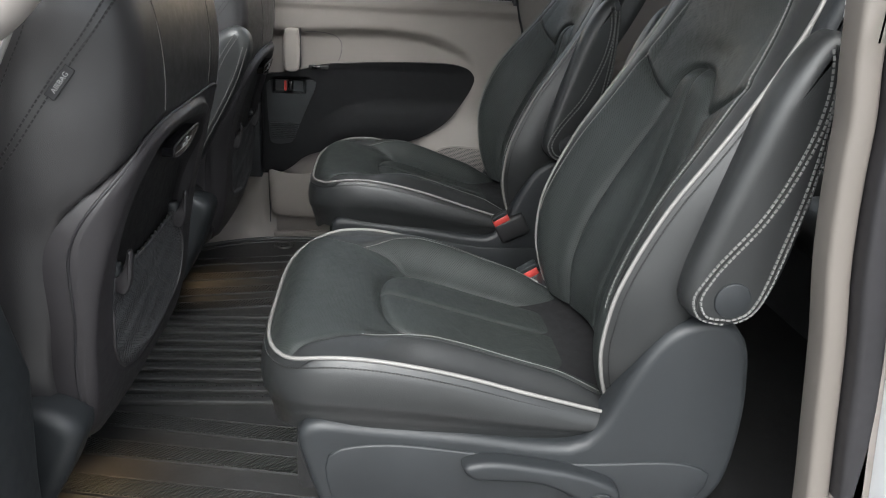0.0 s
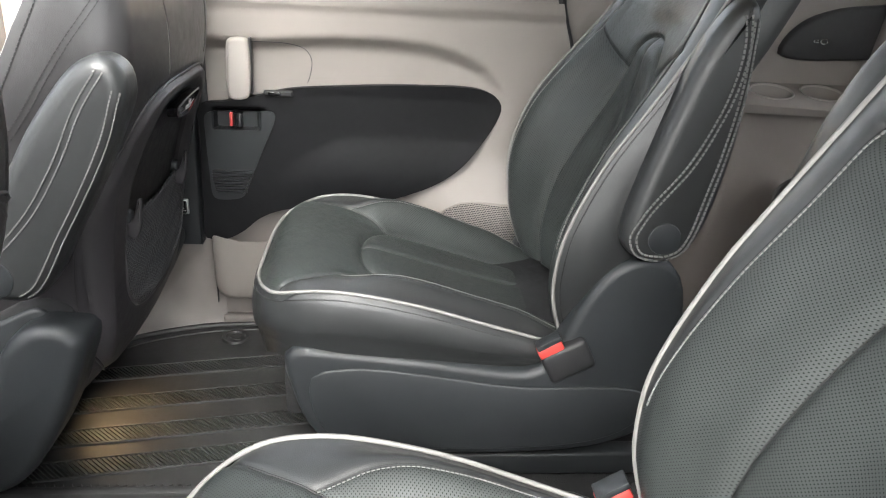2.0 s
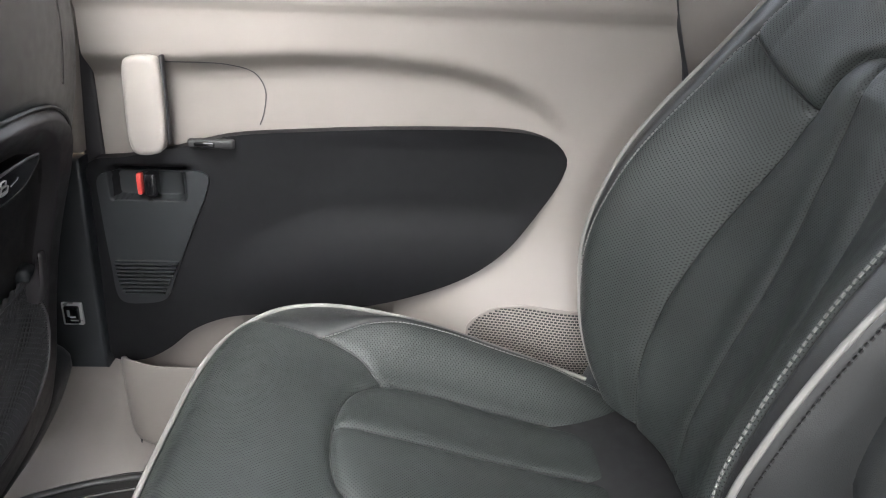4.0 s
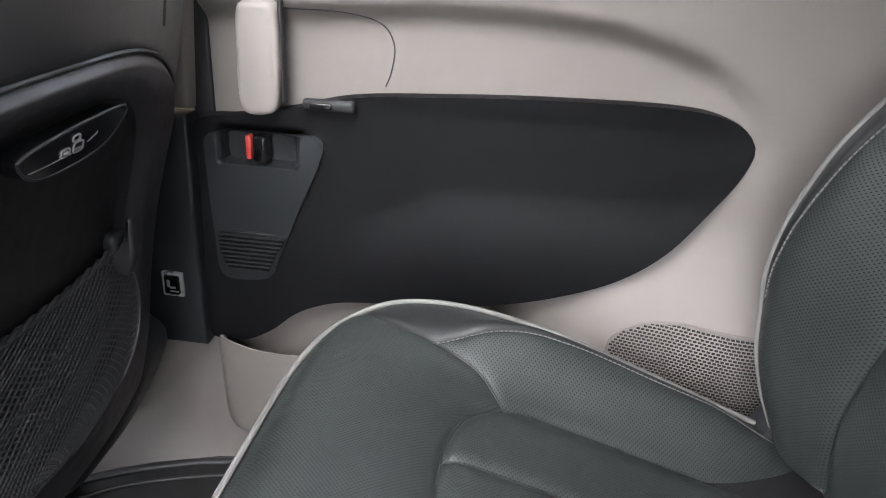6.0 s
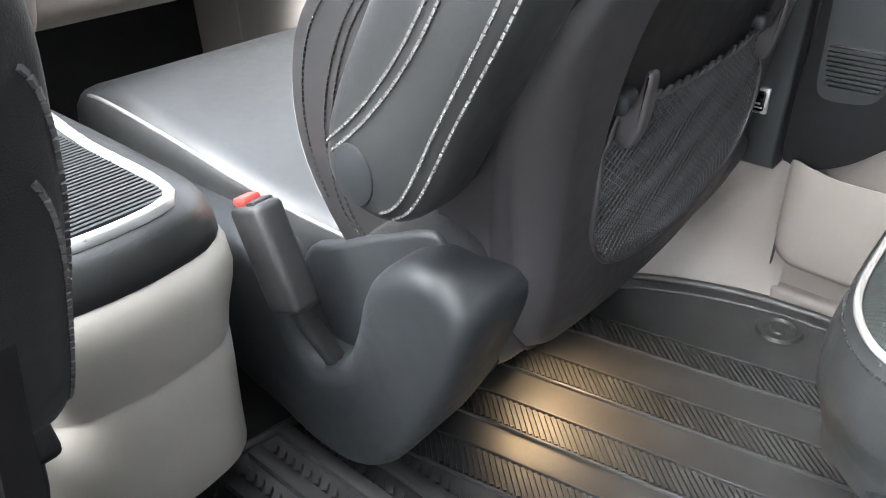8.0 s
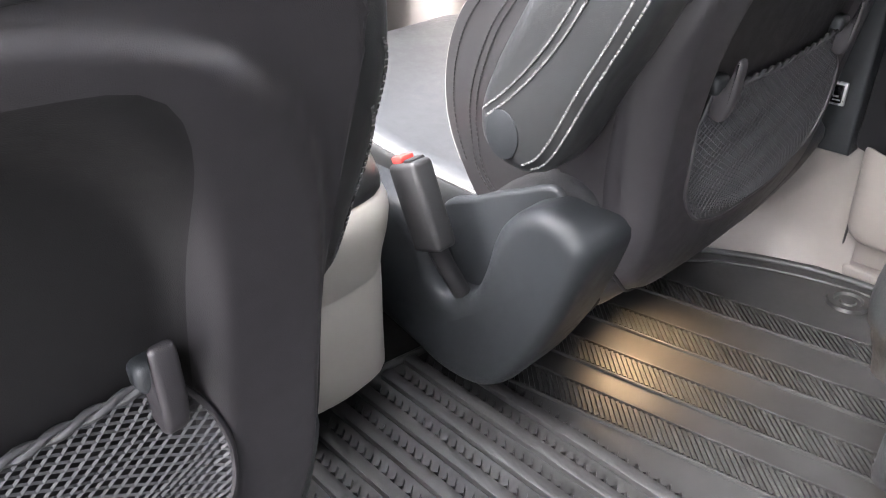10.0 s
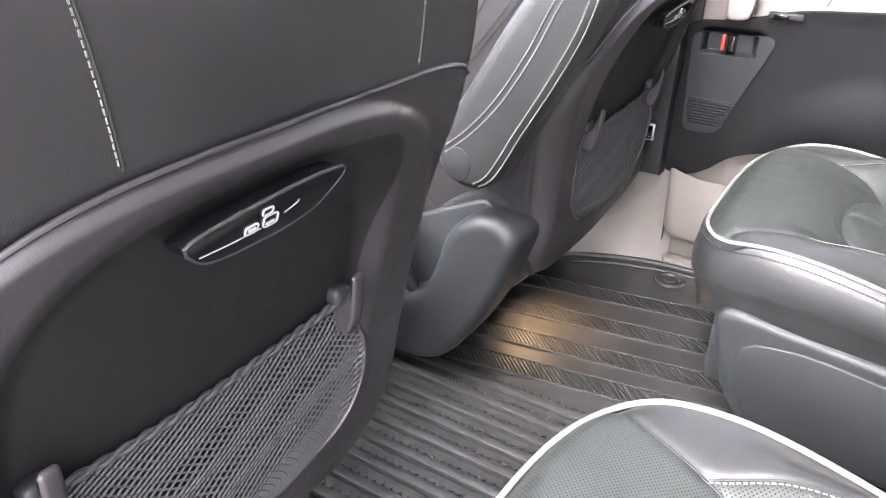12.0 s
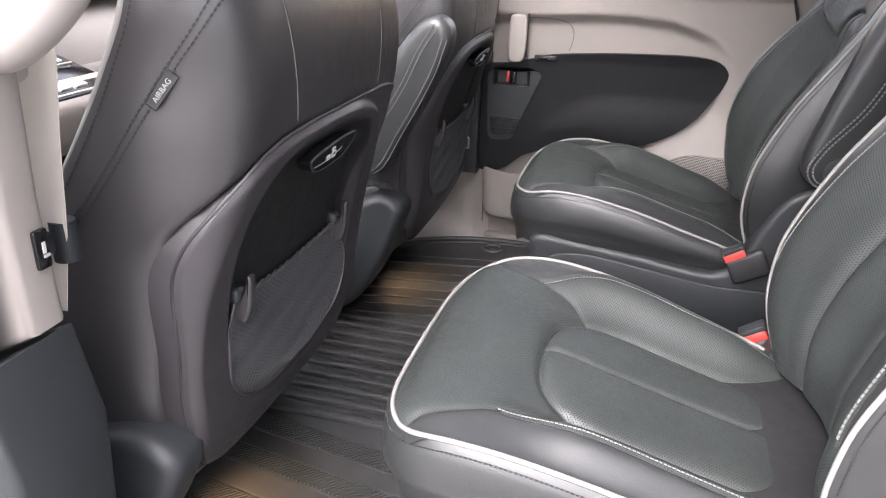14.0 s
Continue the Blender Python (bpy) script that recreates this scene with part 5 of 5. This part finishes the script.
driver = front_seat(-0.465, 1, 0.333, "black leather driver's seat with hard back panel and mesh pocket", 0.018, 0.288, 1.0)
driver.location.x -= 0.012
rider = front_seat(0.482, -1, 0.360, "black leather front passenger seat with hard back panel and mesh pocket", 0.050, 0.330)
rider.location.x -= 0.008

# centre console
con = thing("centre_console", (-0.55, 0.0, 0.0), "pale leather-sided centre console with dark lid", "console")
plan = resample([(-0.322, -0.075), (-0.312, -0.03), (-0.310, 0.0), (-0.312, 0.03), (-0.322, 0.075), (-0.355, 0.104), (-0.45, 0.112), (-0.85, 0.112), (-1.05, 0.10), (-1.05, -0.10), (-0.85, -0.112), (-0.45, -0.112), (-0.355, -0.104)], 100, True)


def ring(grow, z):
    c = np.array([-0.6, 0])
    return [(p[0] + (p[0] - c[0]) * grow * 0.35, p[1] * (1 + grow), z) for p in plan]


levels = [(-0.30, 0.060), (-0.05, 0.070), (-0.02, 0.076), (-0.01, 0.120), (0.0, 0.150), (0.015, 0.19), (0.025, 0.231), (0.012, 0.235), (0.025, 0.239), (0.06, 0.265), (0.13, 0.298), (0.155, 0.318),
          (0.14, 0.338), (0.09, 0.352), (0.04, 0.358)]
V = np.array([ring(g, z) for g, z in levels]).reshape(-1, 3)
mesh("console_body", V, grid_faces(len(levels), 100, False, True) + [tuple(range(100))], CONSOLE_TRIM, con, "pale grained leather sides", sharp=60)
levels = [(0.07, 0.350), (0.095, 0.355), (0.085, 0.368), (0.04, 0.386), (-0.02, 0.397), (-0.15, 0.402), (-0.6, 0.404)]
V = np.array([ring(g, z) for g, z in levels]).reshape(-1, 3)
mesh("lid", V, grid_faces(len(levels), 100, False, True) + [tuple(600 + i for i in range(100))], LEATHER, con, "dark padded console lid", sharp=60)
rim = resample([(-0.322, -0.045), (-0.322, 0.045), (-0.334, 0.070), (-0.37, 0.080), (-0.50, 0.083), (-0.80, 0.083), (-0.80, -0.083), (-0.50, -0.083), (-0.37, -0.080), (-0.334, -0.070)], 80, True)
V, F = [], []
for f, z in ((1.0, 0.400), (1.0, 0.4085), (0.985, 0.4105), (0.945, 0.4105), (0.935, 0.404)):
    V += [(-0.56 + (x + 0.56) * (1 - (1 - f) * 0.55), y * (1 - (1 - f) * 1.8), z) for x, y in rim]
mesh("tray_rim", V, grid_faces(5, 80, False, True), SILVER, con, "silver tray rim", sharp=50)
V, F = join([box_data((-0.340 - i * 0.0075, 0, 0.4045), (0.0042, 0.140, 0.006)) for i in range(60)])
tagged(mesh("tray_ribs", V, F, PLASTIC, con, "ribbed dark tray mat"), kind="stuff")

# dashboard
dash = thing("dashboard", (-1.3, 0.0, 0.5), "pale lower dashboard with glove box", "dashboard")
prof = resample([(-1.06, 0.40), (-1.00, 0.50), (-1.00, 0.60), (-1.06, 0.70), (-1.25, 0.76), (-1.52, 0.74), (-1.52, 0.42), (-1.30, 0.37)], 60, True)
part("dash_body", slab(prof, -0.84, 0.84, 0.02, 3), TRIM, dash, sharp=60)
part("glove_box", rounded_box((-1.04, 0.48, 0.51), (0.10, 0.52, 0.19), 0.03, 4), TRIM, dash, "pale grey glove box")
part("dash_top", rounded_box((-1.30, 0, 0.77), (0.46, 1.66, 0.05), 0.02), PLASTIC, dash, "dark dashboard top")
part("kick_panel", rounded_box((-1.05, 0.80, 0.24), (0.34, 0.09, 0.42), 0.03), TRIM, dash)

# control shelf and screen in the middle of the dashboard
stack = thing("control_shelf", (-0.95, 0.0, 0.6), "gloss black control shelf with rotary knobs and silver switches", "control panel")
prof = resample([(-0.785, 0.545), (-0.790, 0.570), (-1.00, 0.640), (-1.08, 0.650), (-1.08, 0.44), (-0.84, 0.44)], 60, True)
part("shelf_body", slab(prof, -0.185, 0.185, 0.012, 3), TRIM, stack, "warm grey shelf body", sharp=60)
lean = Euler((0, radians(18.5), 0)).to_matrix()


def shelf(a, b, up):
    """a: metres up the slope from the front edge, b: across."""
    return (-0.800 - a * 0.948, b, 0.574 + a * 0.317 + up)


part("shelf_plate", rounded_box(shelf(0.115, 0, 0.004), (0.235, 0.350, 0.008), 0.003, 2, lean), GLOSS_BLACK, stack, "gloss black plate")
for b0, b1, a0, a1 in ((-0.165, 0.165, 0.002, 0.008), (-0.165, 0.165, 0.132, 0.137)):
    part("silver_strip", rounded_box(shelf((a0 + a1) / 2, (b0 + b1) / 2, 0.009), (a1 - a0, b1 - b0, 0.006), 0.002, 2, lean), SILVER, stack, "silver strip")
for b in (-0.125, -0.075, -0.025, 0.025, 0.075, 0.125):
    part("switch_key", rounded_box(shelf(0.175, b, 0.010), (0.060, 0.044, 0.008), 0.003, 2, lean), SILVER, stack, "silver switch key")
for b in (-0.10, 0.02, 0.07):
    part("switch_key", rounded_box(shelf(0.040, b, 0.010), (0.032, 0.040, 0.008), 0.003, 2, lean), SILVER, stack, "silver switch key")
for a, b, r, mt in ((0.085, -0.035, 0.032, SILVER), (0.150, 0.0, 0.024, GLOSS_BLACK)):
    c0 = Vector(shelf(a, b, 0.006))
    axis = lean @ Vector((0, 0, 1))
    V = []
    for rr, h in ((r, 0.0), (r, 0.020), (r * 0.94, 0.024), (r * 0.82, 0.024), (r * 0.78, 0.021), (0.0, 0.021)):
        V += [c0 + lean @ Vector((rr * math.cos(t), rr * math.sin(t), h)) for t in np.linspace(0, 2 * math.pi, 33)[:-1]]
    mesh("rotary_knob", V, grid_faces(6, 32, False, True), mt, stack, "round rotary knob", sharp=40)
    ring_pts = [c0 + lean @ Vector((r * 0.97 * math.cos(t), r * 0.97 * math.sin(t), 0.022)) for t in np.linspace(0, 2 * math.pi, 33)[:-1]]
    tube("knob_ring", ring_pts, 0.0018, CHROME, stack, closed=True, sides=6)
screen = thing("dash_screen", (-1.02, 0.0, 0.80), "dark touch screen with a blue field in a silver frame", "screen")
part("housing", rounded_box((-1.045, 0, 0.795), (0.05, 0.34, 0.20), 0.012), PLASTIC_DARK, screen)
part("glass_face", rounded_box((-1.019, 0, 0.800), (0.006, 0.31, 0.165), 0.002, 2), GLOSS_BLACK, screen)
part("frame_ledge", rounded_box((-1.01, 0, 0.698), (0.040, 0.36, 0.016), 0.006, 3), SILVER, screen, "silver ledge under the screen")
part("blue_field", rounded_box((-1.0145, -0.09, 0.80), (0.004, 0.10, 0.12), 0.001, 1), SCREEN_BLUE, screen, "blue screen field")
for b in (0.0, 0.05, 0.10):
    for z in (0.74, 0.80):
        part("screen_mark", rounded_box((-1.0148, b, z), (0.003, 0.020, 0.010), 0.001, 1), WHITE_INK, screen)

# third row bench
bench = thing("third_row_seat", (1.55, 0.0, 0.0), "black leather third-row bench with pale piping", "car seat")
prof = resample([(1.235, 0.40), (1.225, 0.455), (1.25, 0.492), (1.33, 0.498), (1.50, 0.475), (1.70, 0.45), (1.72, 0.36), (1.30, 0.36)], 60, True)
for cy in (-0.40, 0.40):
    part("cushion", slab(prof, cy - 0.22, cy + 0.22, 0.03, 4), LEATHER, bench, "black leather cushion", sharp=70)
    for s in (-1, 1):
        tube("piping", [(x, cy + s * 0.214, z) for x, z in resample([(1.72, 0.448), (1.50, 0.470), (1.33, 0.488), (1.255, 0.480), (1.232, 0.45), (1.24, 0.405)], 40)], 0.0045, PIPING, bench)
tube("front_piping", resample([(1.236, -0.61, 0.455), (1.231, -0.40, 0.462), (1.236, -0.19, 0.455)], 20), 0.0045, PIPING, bench)
tube("front_piping", resample([(1.236, 0.19, 0.455), (1.231, 0.40, 0.462), (1.236, 0.61, 0.455)], 20), 0.0045, PIPING, bench)
part("seat_base", rounded_box((1.55, 0.0, 0.25), (0.42, 1.20, 0.24), 0.03), CARPET, bench)
prof = resample([(1.66, 0.44), (1.72, 0.42), (1.90, 0.95), (1.93, 1.05), (1.85, 1.06), (1.80, 0.95)], 50, True)
for cy in (-0.40, 0.42):
    part("backrest", slab(prof, cy - 0.27, cy + 0.27, 0.03, 4), LEATHER, bench, sharp=70)
for s in (-1, 1):
    part("support_leg", rounded_box((1.40, s * 0.45, 0.05), (0.10, 0.06, 0.22), 0.01), PLASTIC_DARK, bench)
bench.location.x += 0.04
bench.location.z += 0.02

for k, y in enumerate((0.46, 0.50)):
    cord = thing("pull_cord", (1.30, y, 0.30), "white looped pull cord hanging under the rear bench", "cord", "bench pull cords")
    tube("loop", resample([(1.31, y, 0.37), (1.295, y + 0.012, 0.30), (1.305, y + 0.02, 0.24), (1.33, y + 0.028, 0.215), (1.335, y + 0.016, 0.25), (1.328, y + 0.006, 0.37)], 40), 0.004, PIPING, cord)

# ---------------------------------------------------------------- floor mat
mat_plan = resample([(-0.40, 0.05), (-0.33, 0.50), (-0.285, 0.72), (-0.22, 0.770), (-0.133, 0.816), (-0.038, 0.848), (0.10, 0.862), (0.34, 0.855), (0.36, 0.60), (0.36, 0.20), (0.80, 0.18), (0.80, -0.18), (0.36, -0.20),
                     (0.36, -0.60), (0.34, -0.855), (0.10, -0.862), (-0.038, -0.848), (-0.133, -0.816), (-0.22, -0.770), (-0.285, -0.72), (-0.33, -0.50), (-0.40, -0.05)], 160, True)
floor_mat = thing("floor_mat", (0.0, 0.0, 0.0), "black ribbed rubber floor mat with chevron strips", "floor mat")
part("sheet", slab([tuple(p) for p in mat_plan], -0.006, 0.0, 0, axis="z"), RUBBER, floor_mat)
tube("lip", [(x, y, 0.002) for x, y in mat_plan], 0.007, RUBBER, floor_mat, closed=True, sides=8)


def mat_front(y):
    return float(np.interp(abs(y), [0.0, 0.05, 0.50, 0.73, 0.80], [-0.40, -0.395, -0.325, -0.285, -0.20])) + 0.02


FAN = 0.17
for s in (-1, 1):
    for y in (0.300, 0.400, 0.515, 0.640):
        x0, x1 = mat_front(y - 0.03) + 0.015, 0.33
        swing = Euler((0, 0, s * math.atan(FAN))).to_matrix()
        teeth = []
        turn = Euler((0, 0, s * (math.atan(FAN) + radians(38)))).to_matrix()
        for x in np.arange(x0 + 0.01, x1 - 0.01, 0.0088):
            teeth.append(box_data((x, s * (y + FAN * (x + 0.05)), 0.0012), (0.0044, 0.054, 0.0062), turn))
        V, F = join(teeth)
        tagged(mesh("chevron_strip", V, F, RUBBER, floor_mat, "diagonal raised teeth"), kind="stuff")
        xc = (x0 + x1) / 2
        for off, w in ((-0.026, 0.004), (0.026, 0.003)):
            part("strip_rib", rounded_box((xc, s * (y + off + FAN * (xc + 0.05)), 0.0016), (x1 - x0, w, 0.0075), 0.0014, 2, swing), RUBBER, floor_mat)
    rim_line = resample([(-0.24, s * 0.70), (-0.18, s * 0.755), (-0.10, s * 0.795), (0.0, s * 0.825), (0.12, s * 0.836), (0.33, s * 0.832)], 40)
    tube("border_rib", [(x, y, 0.001) for x, y in rim_line], 0.0035, RUBBER, floor_mat, sides=8)
for i in range(10):
    y = -0.21375 + i * 0.0475
    part("centre_rib", rounded_box((0.19 if abs(y) < 0.18 else -0.01, y, 0.003), (1.14 if abs(y) < 0.18 else 0.70, 0.021, 0.015), 0.004, 2), RUBBER, floor_mat)
    V, F = join([box_data((x, y + 0.017, 0.003), (0.009, 0.013, 0.009), Euler((0, 0, radians(35))).to_matrix()) for x in np.arange(-0.36, 0.32, 0.016)])
    tagged(mesh("rib_teeth", V, F, RUBBER, floor_mat), kind="stuff")
for s in (-1, 1):
    eye = [(0.047 + r * math.cos(a), s * 0.790 + r * math.sin(a), z) for r, z in ((0.036, 0.001), (0.033, 0.007), (0.024, 0.007), (0.021, 0.002), (0.014, 0.002), (0.012, 0.005), (0.0, 0.005)) for a in np.linspace(0, 2 * math.pi, 33)[:-1]]
    mesh("anchor_eyelet", eye, grid_faces(7, 32, False, True), RUBBER, floor_mat, "round anchor eyelet")

# courtesy lamps under the front seats
for s, cy in ((-1, -0.465), (1, 0.490)):
    lamp = thing("footwell_lamp", (-0.25, cy, 0.10), "small warm footwell lamp under the front seat", "lamp", "footwell lamps")
    part("lens", rounded_box((-0.222, cy - 0.02, 0.150), (0.010, 0.05, 0.016), 0.003), GLOW, lamp)
    li = bpy.data.lights.new("footwell_light", "AREA")
    li.energy, li.color, li.size = 0.15, (1.0, 0.66, 0.34), 0.11
    li.spread = radians(85)
    lo = new("footwell_light", li)
    lo.matrix_world = look((-0.214, cy - 0.02, 0.150), (-0.12, cy - 0.03, 0.0))
